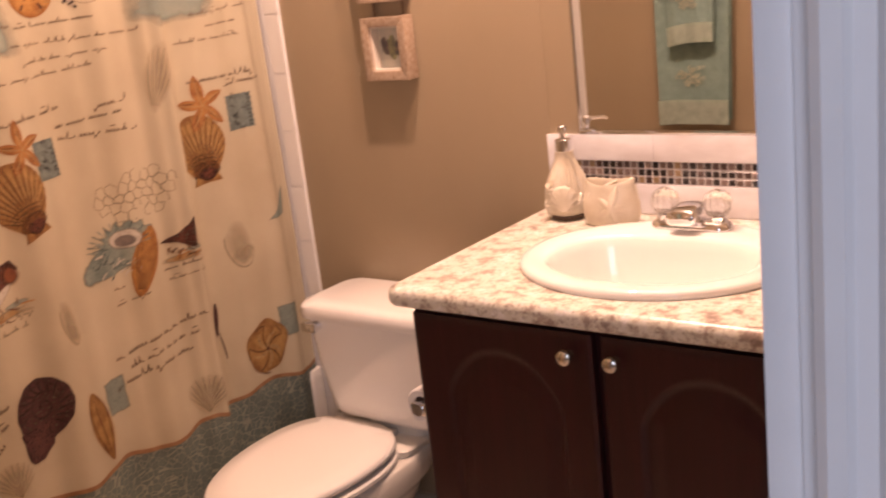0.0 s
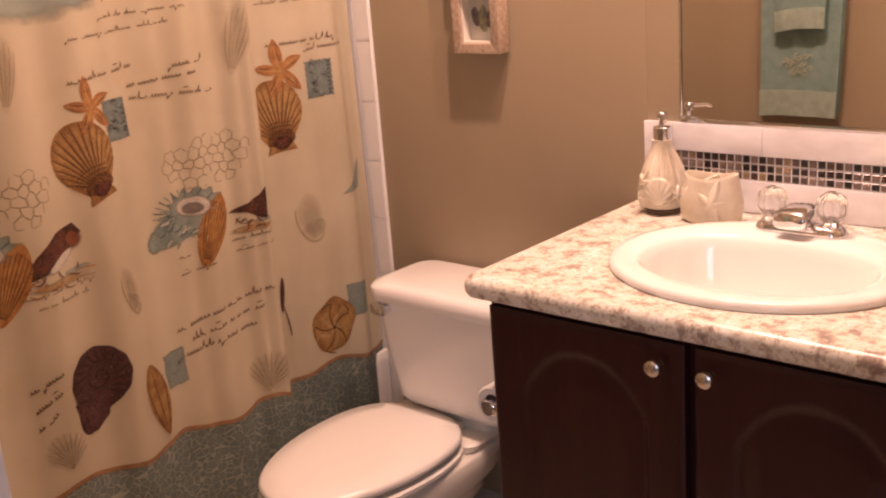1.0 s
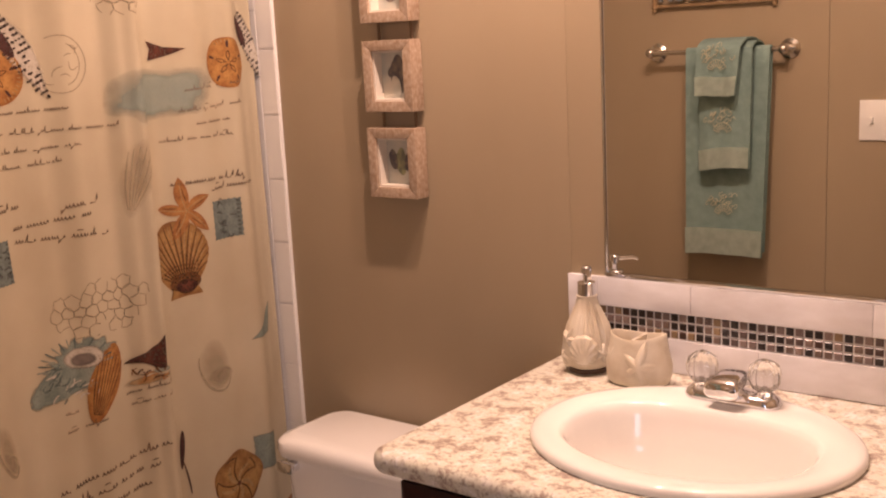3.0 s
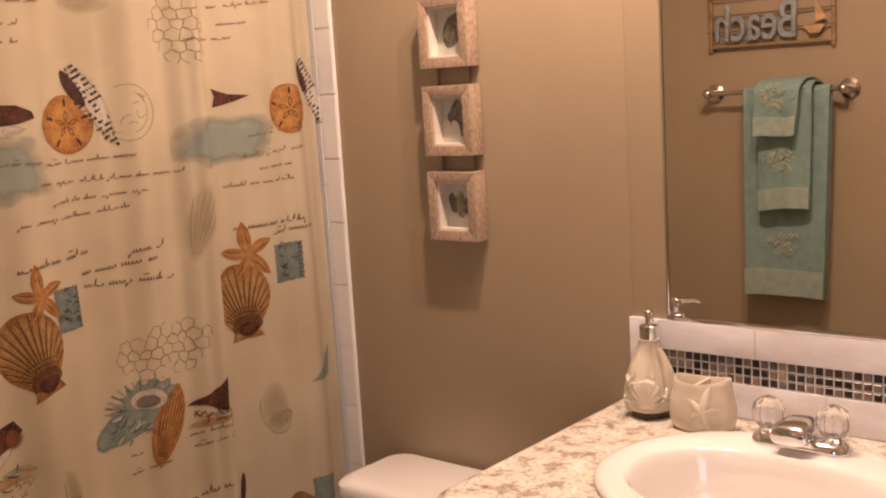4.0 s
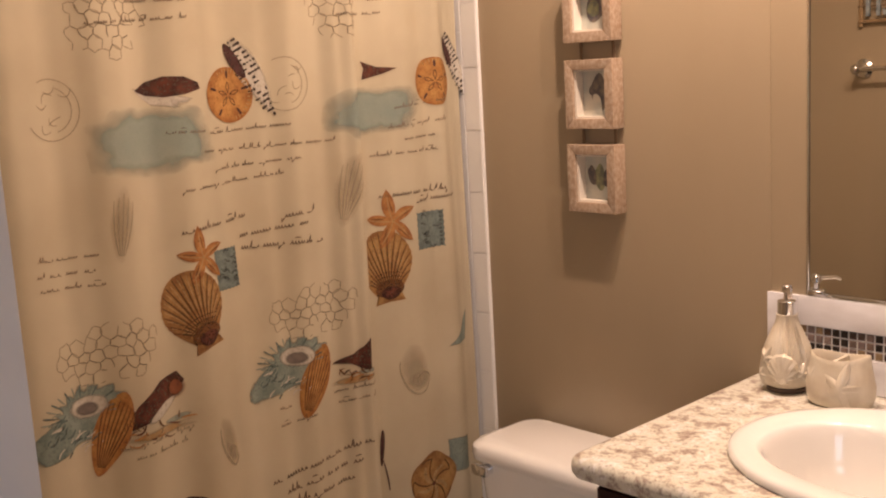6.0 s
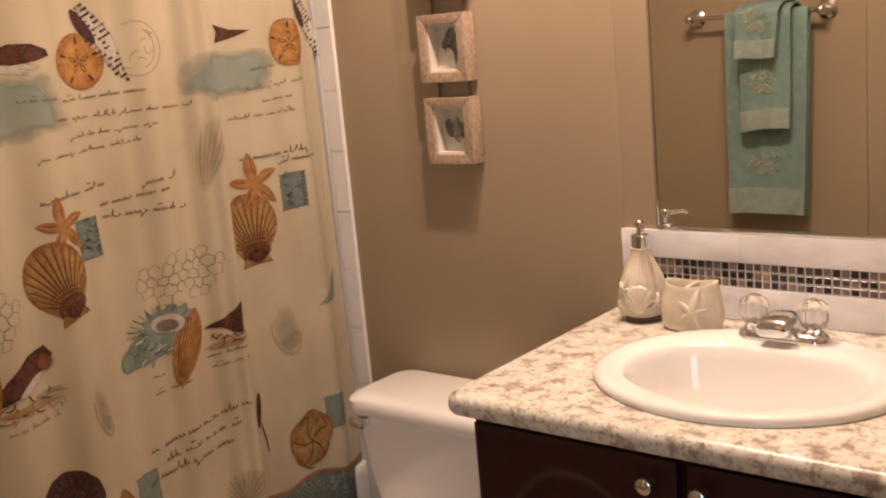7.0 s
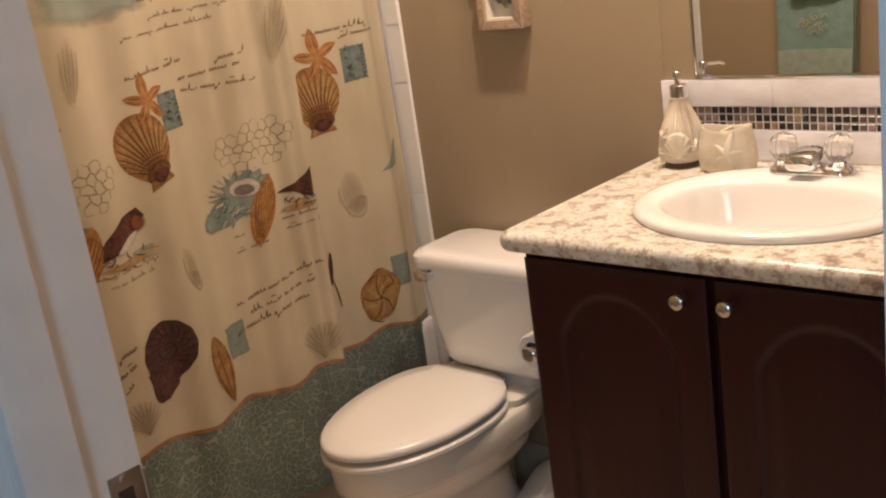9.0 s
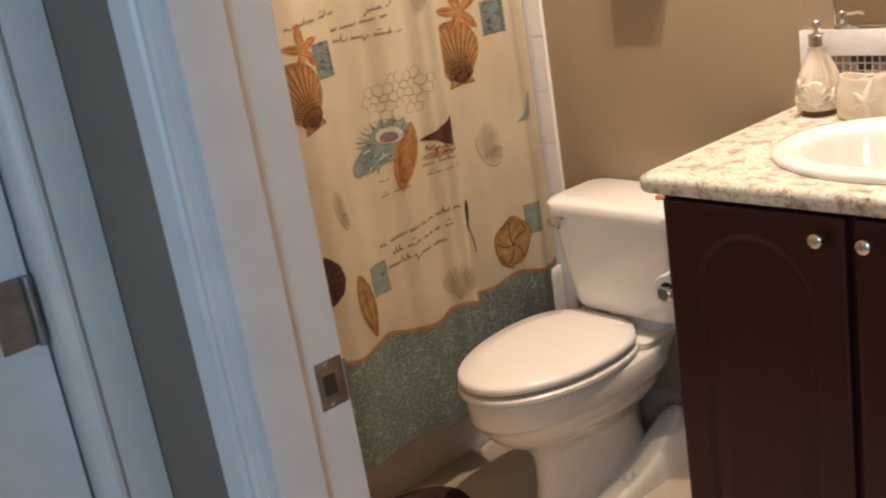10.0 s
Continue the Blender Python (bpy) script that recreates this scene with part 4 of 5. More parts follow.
for i in range(26):
    a = radians(-50 + 250 * i / 25)
    p.curve((-0.828 + 0.034 * math.cos(a - 0.25), 0.688 + 0.034 * math.sin(a - 0.25)), (-0.828 + 0.064 * math.cos(a), 0.688 + 0.064 * math.sin(a)), 0.08, 0.0030, P_MAUVE if i % 2 else P_BLACK, 2, 6)
p.line([(-0.826 + (0.034 - 0.0042 * k / 3) * math.cos(1.2 + 0.42 * k), 0.690 + (0.034 - 0.0042 * k / 3) * math.sin(1.2 + 0.42 * k)) for k in range(22)], 0.003, P_BLACK, 3)
p.done("nautilus_print", "printed dark brown spiral shell")
writing([(-0.97, 0.70, -0.90, 0.725), (-0.965, 0.66, -0.91, 0.688), (-0.965, 0.622, -0.93, 0.645)], P_INK, 14, 0.020, 0.0030)
spindle(-0.706, 0.592, 0.168, 0.054, radians(8), P_OCHRE, 3, P_BROWN, 0.6)
stamp(-0.650, 0.640, 0.062, 0.082, 0.04, False)
fan_print(-0.425, 0.552, 0.098, -0.15)
fan_print(-0.922, 0.565, 0.085, 0.1)

rod = thing("curtain_rod", "white curtain rod spanning the tub alcove", "curtain rod")
part("pole", tube([(-0.69, SOUTH + 0.01, 1.95), (-0.69, -0.01, 1.95)], 0.0125, 16), TRIM, rod)
for y in (SOUTH + 0.012, -0.012):
    part("flange", tube([(-0.69, y - 0.004, 1.95), (-0.69, y + 0.004, 1.95)], 0.028, 20), TRIM, rod)

# ---- toilet ----
toilet = thing("toilet", "white porcelain two-piece toilet with closed lid", "toilet", (0, 0, 0))
TX, BX = -0.325, -0.398
def rr2(cx, w0, y0, y1, r, z, n=6):
    return rrect(cx - w0, cx + w0, y0, y1, r, z, n)
loops = [rr2(TX, 0.160, -0.195, -0.02, 0.05, 0.440), rr2(TX, 0.172, -0.205, -0.02, 0.05, 0.455), rr2(TX, 0.186, -0.215, -0.018, 0.045, 0.56),
         rr2(TX, 0.197, -0.220, -0.016, 0.04, 0.688), rr2(TX, 0.185, -0.21, -0.025, 0.04, 0.692)]
tank = part("tank", rings(loops), PORCELAIN, toilet, "white porcelain tank")
loops = [rr2(TX, 0.195, -0.222, -0.014, 0.04, 0.689), rr2(TX, 0.207, -0.232, -0.010, 0.045, 0.694), rr2(TX, 0.210, -0.235, -0.008, 0.047, 0.706),
         rr2(TX, 0.208, -0.233, -0.010, 0.046, 0.722), rr2(TX, 0.200, -0.225, -0.018, 0.045, 0.731), rr2(TX, 0.185, -0.212, -0.03, 0.045, 0.735)]
part("tank_lid", rings(loops), PORCELAIN, toilet, "white porcelain tank lid")
lever = part("flush_lever", box(-0.507, -0.462, -0.243, -0.229, 0.664, 0.688), CHROME, toilet, "chrome flush lever", bevel=0.004)
part("lever_mount", tube([(-0.472, -0.212, 0.677), (-0.472, -0.236, 0.677)], 0.012, 16), CHROME, lever)

def egg(cx, a, yb, yf, z, n=56, back=0.72, inset=0.0):
    ym = yb - (yb - yf) * 0.40
    pts = []
    for k in range(n):
        th = 2 * math.pi * k / n
        c, s = math.cos(th), math.sin(th)
        e = 1.0 if s < 0 else back
        x = cx + (a - inset) * math.copysign(abs(c) ** e, c)
        y = ym + (math.copysign(abs(s) ** (1.0 if s < 0 else 0.8), s) * ((yb - ym - inset) if s > 0 else (ym - yf - inset)))
        pts.append((x, y, z))
    return pts
YB, YF = -0.19, -0.665
seat = part("seat", rings([egg(BX, 0.150, YB - 0.01, YF + 0.025, 0.384), egg(BX, 0.173, YB, YF - 0.001, 0.385), egg(BX, 0.178, YB, YF - 0.004, 0.388), egg(BX, 0.178, YB, YF - 0.004, 0.396), egg(BX, 0.173, YB, YF, 0.400), egg(BX, 0.150, YB - 0.01, YF + 0.025, 0.401)]), SEAT, toilet, "white plastic seat ring")
part("lid", rings([egg(BX, 0.150, YB - 0.01, YF + 0.025, 0.408), egg(BX, 0.171, YB, YF + 0.004, 0.410), egg(BX, 0.175, YB, YF - 0.001, 0.414), egg(BX, 0.175, YB, YF - 0.001, 0.424), egg(BX, 0.168, YB, YF + 0.006, 0.431), egg(BX, 0.12, YB - 0.04, YF + 0.06, 0.436), egg(BX, 0.05, YB - 0.12, YF + 0.18, 0.437)]), SEAT, toilet, "closed white toilet lid", angle=60)
for hx in (BX - 0.075, BX + 0.082):
    part("seat_hinge", box(hx - 0.014, hx + 0.014, -0.205, -0.178, 0.395, 0.419), SEAT, toilet, bevel=0.004)
def bowl_loop(k):
    z, a, yb, yf, back = k
    return egg(BX, a, yb, yf, z, 56, back)
loops = [bowl_loop(k) for k in ((0.0, 0.092, -0.10, -0.512, 0.6), (0.012, 0.094, -0.09, -0.515, 0.6), (0.03, 0.082, -0.10, -0.503, 0.6), (0.08, 0.075, -0.12, -0.495, 0.65),
                                (0.14, 0.072, -0.14, -0.492, 0.7), (0.175, 0.077, -0.14, -0.503, 0.7), (0.198, 0.090, -0.13, -0.525, 0.7), (0.220, 0.110, -0.12, -0.558, 0.65), (0.240, 0.130, -0.11, -0.590, 0.6), (0.262, 0.147, -0.10, -0.615, 0.6), (0.285, 0.158, -0.10, -0.632, 0.6),
                                (0.302, 0.163, -0.09, -0.640, 0.55), (0.306, 0.168, -0.085, -0.646, 0.5), (0.310, 0.172, -0.08, -0.651, 0.5), (0.318, 0.175, -0.075, -0.655, 0.47), (0.345, 0.175, -0.07, -0.656, 0.45), (0.372, 0.176, -0.05, -0.657, 0.4), (0.379, 0.171, -0.055, -0.652, 0.4), (0.380, 0.150, -0.07, -0.63, 0.4))]
part("bowl", rings(loops), BISCUIT, toilet, "off-white porcelain bowl and foot", angle=60)
part("deck", rings([rr2(BX + 0.01, 0.11, -0.24, -0.03, 0.03, 0.34), rr2(BX + 0.02, 0.145, -0.25, -0.025, 0.035, 0.385), rr2(BX + 0.02, 0.15, -0.25, -0.02, 0.035, 0.398), rr2(BX + 0.02, 0.145, -0.245, -0.025, 0.035, 0.404)]), BISCUIT, toilet, angle=50)
part("tank_neck", rings([rr2(TX, 0.09, -0.17, -0.04, 0.03, 0.40), rr2(TX, 0.09, -0.17, -0.04, 0.03, 0.445)]), BISCUIT, toilet)
for s in (-1, 1):
    # outlet foot: a low toe that climbs towards the wall
    loops = []
    for y, top, half in ((-0.40, 0.012, 0.020), (-0.395, 0.026, 0.028), (-0.33, 0.040, 0.036), (-0.25, 0.062, 0.040), (-0.17, 0.098, 0.042), (-0.10, 0.135, 0.042), (-0.065, 0.142, 0.040), (-0.055, 0.125, 0.034)):
        c = BX + s * (0.112 if s > 0 else 0.062)
        loops.append([(c - s * half, y, 0.0), (c + s * half, y, 0.0), (c + s * half, y, 0.5 * top), (c + s * 0.85 * half, y, 0.86 * top), (c + s * 0.5 * half, y, top), (c - s * 0.4 * half, y, top), (c - s * half, y, 0.9 * top)])
    foot = part("foot_flange", rings(loops), BISCUIT, toilet, angle=60)
    if s > 0:
        part("bolt_cap", lathe([(0.014, 0.046), (0.013, 0.056), (0.008, 0.063), (0.002, 0.065)], BX + s * 0.118, -0.300, 16), SEAT, foot)

ornament = thing("star_ornament", "small orange-brown star-shaped ornament on the tank lid", "ornament")
b2 = bmesh.new()
out = []
for i in range(40):
    a = 2 * math.pi * i / 40
    k = abs(((i % 8) / 8) - 0.5) * 2
    out.append((-0.195 + 0.045 * (0.34 + 0.66 * k ** 1.4) * math.cos(a), -0.125 + 0.045 * (0.34 + 0.66 * k ** 1.4) * math.sin(a)))
rings([[(x, y, 0.736) for x, y in out], [(x, y, 0.745) for x, y in out], [(-0.195 + (x + 0.195) * 0.4, -0.125 + (y + 0.125) * 0.4, 0.756) for x, y in out]], b2)
part("body", b2, SHELL, ornament)

# ---- vanity ----
VX0, VX1 = 0.08, 0.835
vanity = thing("vanity_cabinet", "espresso-stained vanity cabinet with two arched panel doors", "vanity cabinet")
part("side_panel", box(VX0, VX0 + 0.016, -0.52, -0.002, 0.0, 0.8975), WOOD, vanity)
part("side_panel", box(VX1 - 0.016, VX1, -0.52, -0.002, 0.0, 0.8975), WOOD, vanity)
part("bottom_panel", box(VX0 + 0.016, VX1 - 0.016, -0.50, -0.002, 0.09, 0.105), WOOD, vanity)
part("toe_kick", box(VX0 + 0.016, VX1 - 0.016, -0.46, -0.445, 0.0, 0.09), WOOD, vanity)
part("top_rail", box(VX0 + 0.016, VX1 - 0.016, -0.52, -0.501, 0.865, 0.8975), WOOD, vanity)
part("bottom_rail", box(VX0 + 0.016, VX1 - 0.016, -0.52, -0.501, 0.09, 0.145), WOOD, vanity)
part("centre_stile", box(0.437, 0.478, -0.52, -0.501, 0.145, 0.865), WOOD, vanity)

def cabinet_door(x0, x1, z0, z1, name="door"):
    w, h = x1 - x0, z1 - z0
    nx, nz = 70, 110
    y_front = -0.541
    def dist(u, v):
        """Signed distance-like measure to the arched panel's edge (positive inside)."""
        m = 0.062
        shoulder, crown = h - 0.150, h - 0.052
        top = shoulder
        t = (u - w / 2) / (w / 2 - m)
        if abs(t) < 1:
            top = shoulder + (crown - shoulder) * (1 - abs(t) ** 2.2) ** 0.8
        return min(u - m, w - m - u, v - m, (top - v) * 0.8)
    def relief(d):
        if d < 0:
            return 0.0
        if d < 0.006:
            return 0.006 * math.sin(d / 0.006 * math.pi / 2)
        if d < 0.012:
            return 0.006
        if d < 0.040:
            return 0.006 - 0.0055 * (d - 0.012) / 0.028
        return 0.0005
    b2 = bmesh.new()
    grid = []
    for j in range(nz + 1):
        row = []
        for i in range(nx + 1):
            u, v = w * i / nx, h * j / nz
            edge = min(u, w - u, v, h - v)
            y = y_front + relief(dist(u, v)) + (0.003 * (1 - edge / 0.004) ** 2 if edge < 0.004 else 0)
            row.append(b2.verts.new((x0 + u, y, z0 + v)))
        grid.append(row)
    for j in range(nz):
        for i in range(nx):
            b2.faces.new((grid[j][i], grid[j][i + 1], grid[j + 1][i + 1], grid[j + 1][i]))
    rim = [grid[0][i] for i in range(nx + 1)] + [grid[j][nx] for j in range(1, nz + 1)] + [grid[nz][i] for i in range(nx - 1, -1, -1)] + [grid[j][0] for j in range(nz - 1, 0, -1)]
    back = [b2.verts.new((v.co.x, -0.5205, v.co.z)) for v in rim]
    for i in range(len(rim)):
        k = (i + 1) % len(rim)
        b2.faces.new((rim[i], back[i], back[k], rim[k]))
    return part(name, b2, WOOD, vanity, angle=50)

def knob(x, z, parent):
    b2 = bmesh.new()
    prof = [(0.008, 0.0), (0.006, 0.006), (0.006, 0.012), (0.0125, 0.015), (0.014, 0.019), (0.0125, 0.024), (0.008, 0.027), (0.002, 0.028)]
    lathe([(r, d) for r, d in prof], 0, 0, 24, bm=b2)
    bmesh.ops.rotate(b2, verts=b2.verts, cent=(0, 0, 0), matrix=Matrix.Rotation(radians(90), 3, "X"))
    part("knob", move(b2, x, -0.5405, z), NICKEL, parent, "brushed nickel knob")

d1 = cabinet_door(0.090, 0.449, 0.13, 0.884)
knob(0.409, 0.848, d1)
d2 = cabinet_door(0.466, 0.825, 0.13, 0.884)
knob(0.492, 0.848, d2)

SX, SY = 0.452, -0.295
counter = thing("countertop", "cream and brown speckled laminate countertop with rolled edge", "countertop")
def counter_loop(inset, z):
    x0, x1, y0, y1, r = 0.046 + inset, 0.870 - inset, -0.566 + inset, -0.0005, 0.030 - inset * 0.5
    pts = [(x1, y0 + (y1 - y0) * (0.55 + 0.05 * k), z) for k in range(9)] + [(x0 + (x1 - x0) * k / 17, y1, z) for k in range(17, -1, -1)][1:-1]
    pts += [(x0, y1 + (y0 + r - y1) * k / 9, z) for k in range(9)]
    pts += [(x0 + r - r * math.cos(radians(90 * k / 8)), y0 + r - r * math.sin(radians(90 * k / 8)), z) for k in range(9)]
    pts += [(x0 + r + (x1 - x0 - 2 * r) * k / 17, y0, z) for k in range(1, 17)]
    pts += [(x1 - r + r * math.sin(radians(90 * k / 8)), y0 + r - r * math.cos(radians(90 * k / 8)), z) for k in range(9)]
    pts += [(x1, y0 + r + (0.55 * (y1 - y0) - r) * k / 6, z) for k in range(1, 6)]
    return pts
def sink_oval(a, b, z, n=36, cy=None):
    return [(SX + a * math.cos(2 * math.pi * k / n), (SY if cy is None else cy) + b * math.sin(2 * math.pi * k / n), z) for k in range(n)]
b2 = bmesh.new()
zt, zb = 0.935, 0.898
loops = [counter_loop(0.012, zb), counter_loop(0.005, zb + 0.003), counter_loop(0.001, zb + 0.010), counter_loop(0.0, zb + 0.019), counter_loop(0.001, zb + 0.027), counter_loop(0.005, zb + 0.033), counter_loop(0.012, zt - 0.0008), counter_loop(0.018, zt)]
hole = []
for px, py, pz in counter_loop(0.018, zt):
    a = math.atan2((py - SY) / 0.175, (px - SX) / 0.225)
    hole.append((SX + 0.225 * math.cos(a), SY + 0.175 * math.sin(a), zt))
rings(loops[6:] + [hole, [(x, y, zb) for x, y, z in hole]], b2, True, False, False)
part("top", b2, LAMINATE, counter, angle=40)
part("rolled_edge", rings(loops[:7], None, True, False, False), LAMINATE, counter, "rolled laminate edge", angle=60)

# ---- basin ----
sink = thing("sink", "white oval drop-in porcelain basin", "sink")
RA, RB = 0.247, 0.210
prof = [(1.0, 0.9355, 0), (1.008, 0.940, 0), (1.0, 0.946, 0), (0.975, 0.950, 0), (0.93, 0.951, 0)]
loops = [sink_oval(RA * k, RB * k, z, 64) for k, z, o in prof]
CY = SY - 0.030
def basin_oval(a, b, z, n=64):
    """The bowl's opening: rounder in front, squarer towards the taps."""
    out = []
    for k in range(n):
        c, q = math.cos(2 * math.pi * k / n), math.sin(2 * math.pi * k / n)
        e = 0.72 if q > 0 else 1.0
        out.append((SX + a * math.copysign(abs(c) ** e, c), CY + b * math.copysign(abs(q) ** e, q), z))
    return out
for a, b, z in ((0.196, 0.140, 0.9500), (0.190, 0.134, 0.9475), (0.185, 0.129, 0.940), (0.180, 0.124, 0.925), (0.172, 0.116, 0.885), (0.156, 0.102, 0.845), (0.124, 0.080, 0.822), (0.065, 0.045, 0.814), (0.02, 0.018, 0.812)):
    loops.append(basin_oval(a, b, z))
part("basin", rings(loops, cap0=False), PORCELAIN, sink, angle=70)
part("drain", lathe([(0.021, 0.8125), (0.022, 0.815), (0.016, 0.816), (0.005, 0.8155)], SX, CY, 24), CHROME, sink, "chrome drain ring")

# ---- faucet ----
faucet = thing("faucet", "chrome centerset faucet with clear acrylic handles", "faucet")
FY, FZ = -0.135, 0.951
def stadium(w, d, z, y=FY, n=10):
    return rrect(SX - w / 2, SX + w / 2, y - d / 2, y + d / 2, d / 2 - 0.001, z, n)
part("base", rings([stadium(0.156, 0.052, FZ - 0.002), stadium(0.158, 0.054, FZ + 0.004), stadium(0.150, 0.048, FZ + 0.012), stadium(0.130, 0.034, FZ + 0.018)]), CHROME, faucet, "chrome base plate", angle=60)
def spout_loop(hw, y, zc, hh):
    out = []
    for k in range(28):
        c, q = math.cos(2 * math.pi * k / 28), math.sin(2 * math.pi * k / 28)
        out.append((SX + hw * math.copysign(abs(c) ** 0.6, c), y + 0.12 * hh * q, FZ + zc + hh * math.copysign(abs(q) ** 0.7, q)))
    return out
part("spout", rings([spout_loop(w, FY + y, z, h) for w, y, z, h in ((0.014, 0.024, 0.020, 0.009), (0.022, 0.018, 0.025, 0.017), (0.026, 0.004, 0.029, 0.021), (0.0275, -0.016, 0.031, 0.020), (0.0285, -0.034, 0.031, 0.017), (0.0285, -0.047, 0.030, 0.0155), (0.0275, -0.051, 0.0295, 0.014), (0.024, -0.053, 0.029, 0.011))]), CHROME, faucet, "chrome spout", angle=60)
for s in (-1, 1):
    hx = SX + s * 0.0515
    part("handle_stem", lathe([(0.019, FZ + 0.010), (0.017, FZ + 0.018), (0.010, FZ + 0.022), (0.009, FZ + 0.030)], hx, FY, 20), CHROME, faucet)
    hnd = part("handle", lathe([(0.010, FZ + 0.022), (0.018, FZ + 0.027), (0.0235, FZ + 0.040), (0.0245, FZ + 0.050), (0.021, FZ + 0.064), (0.013, FZ + 0.071), (0.004, FZ + 0.072)], hx, FY, 40, fn=lambda a, z: 1 + 0.09 * math.cos(9 * a)), ACRYLIC, faucet, "clear fluted acrylic handle", angle=60)
    part("handle_cap", lathe([(0.007, FZ + 0.0715), (0.007, FZ + 0.074), (0.003, FZ + 0.0755)], hx, FY, 16), CHROME, hnd)

# ---- soap dispenser ----
soap = thing("soap_dispenser", "cream stoneware shell-relief soap dispenser with chrome pump", "soap dispenser")
QX, QY, QZ = 0.147, -0.060, 0.9355
prof = [(0.031, 0), (0.032, 0.005), (0.041, 0.009), (0.0455, 0.022), (0.047, 0.040), (0.044, 0.065), (0.037, 0.088), (0.028, 0.108), (0.021, 0.124), (0.018, 0.138), (0.019, 0.142), (0.012, 0.143)]
# ring under the bottle; its dark brown also stands for the shadow there
part("foot", lathe([(0.034, QZ), (0.036, QZ + 0.001), (0.036, QZ + 0.0075), (0.033, QZ + 0.0085)], QX, QY, 40), FOOT_SHADOW, soap, "dark brown foot ring with the bottle's shadow in its colour")
body = part("bottle", lathe([(r, QZ + 0.004 + 0.955 * h) for r, h in prof], QX, QY, 64, fn=lambda a, z: 1 + (0.11 * max(0, math.cos(a + 0.5)) * math.cos(22 * a) * min(1, max(0, (z - QZ - 0.04) / 0.02)) if z < QZ - 0.003 + 0.135 else 0)), CREAM, soap, "cream stoneware bottle", angle=60)
def relief_star(cx, cy, cz, nx, ny, r, parent, name):
    """A raised star on an upright face whose outward normal is (nx, ny)."""
    b3 = bmesh.new()
    tx, ty = -ny, nx
    lo, hi = [], []
    for i in range(40):
        a = 2 * math.pi * i / 40
        k = abs(((i % 8) / 8) - 0.5) * 2
        rr = r * (0.30 + 0.70 * k ** 1.5)
        u, v = rr * math.sin(a + 0.3), rr * math.cos(a + 0.3)
        sag = -0.35 * u * u / 0.05
        lo.append((cx + tx * u + nx * (sag - 0.006), cy + ty * u + ny * (sag - 0.006), cz + v))
        hi.append((cx + tx * u * 0.75 + nx * (sag + 0.003), cy + ty * u * 0.75 + ny * (sag + 0.003), cz + v * 0.75))
    rings([lo, hi, [(cx + (x - cx) * 0.2 + nx * 0.005, cy + (y - cy) * 0.2 + ny * 0.005, cz + (z - cz) * 0.2) for x, y, z in hi]], b3)
    part(name, b3, CREAM, parent, angle=80)
def relief_shell(cx, cy, cz, nx, ny, r, parent):
    """A raised ribbed fan on an upright face whose outward normal is (nx, ny)."""
    b3 = bmesh.new()
    tx, ty = -ny, nx
    loops = []
    for f, lift in ((1.0, -0.004), (0.92, 0.003), (0.6, 0.0065), (0.25, 0.006)):
        loop = []
        for i in range(48):
            a = 2 * math.pi * i / 48
            rib = 1 if i % 4 < 2 else 0
            u, v = f * r * (0.96 + 0.06 * rib) * math.sin(a), f * r * 1.05 * math.cos(a) - (1 - f) * r * 0.7
            d = -0.35 * u * u / 0.05 + lift + 0.0018 * rib * f
            loop.append((cx + tx * u + nx * d, cy + ty * u + ny * d, cz + v))
        loops.append(loop)
    rings(loops, b3)
    part("relief_shell", b3, CREAM, parent, angle=40)
relief_shell(QX + 0.015, QY - 0.0435, QZ + 0.048, 0.30, -0.954, 0.027, body)
relief_star(QX - 0.016, QY - 0.042, QZ + 0.066, -0.35, -0.937, 0.022, body, "relief_star")
relief_star(QX + 0.041, QY - 0.022, QZ + 0.040, 0.87, -0.49, 0.022, body, "relief_star")
relief_star(QX - 0.030, QY - 0.033, QZ + 0.030, -0.67, -0.74, 0.022, body, "relief_star")
part("pump_collar", lathe([(0.0165, QZ - 0.003 + 0.142), (0.0165, QZ - 0.003 + 0.166), (0.014, QZ - 0.003 + 0.168), (0.006, QZ - 0.003 + 0.169)], QX, QY, 24), CHROME, soap, "chrome pump collar")
part("pump_head", lathe([(0.0055, QZ - 0.003 + 0.168), (0.0055, QZ - 0.003 + 0.180), (0.0095, QZ - 0.003 + 0.183), (0.0095, QZ - 0.003 + 0.193), (0.007, QZ - 0.003 + 0.196), (0.002, QZ - 0.003 + 0.197)], QX, QY, 20), CHROME, soap, "chrome pump head")
part("nozzle", tube([(QX, QY, QZ - 0.003 + 0.189), (QX + 0.022, QY - 0.030, QZ - 0.003 + 0.188), (QX + 0.028, QY - 0.038, QZ - 0.003 + 0.183)], [0.0045, 0.004, 0.003], 12), CHROME, soap)

# ---- toothbrush holder ----
holder = thing("toothbrush_holder", "cream stoneware toothbrush holder with star relief", "toothbrush holder")
HX, HY, HZ, HT = 0.263, -0.088, 0.9355, radians(12)
prof = [(0.050, 0), (0.056, 0.004), (0.0615, 0.020), (0.062, 0.042), (0.057, 0.066), (0.053, 0.086), (0.053, 0.094), (0.050, 0.097), (0.046, 0.094), (0.046, 0.055)]
cup = part("cup", lathe([(0.94 * r, HZ + 0.91 * h) for r, h in prof], HX, HY, 56, 1.0, 0.60, HT, fn=lambda a, z: 1.0), CREAM, holder, "cream stoneware cup", angle=60)
for v in cup.data.vertices:
    if v.co.z > HZ + 0.07:
        v.co.z += 0.010 * ((v.co.x - HX) / 0.05) ** 2 - 0.004
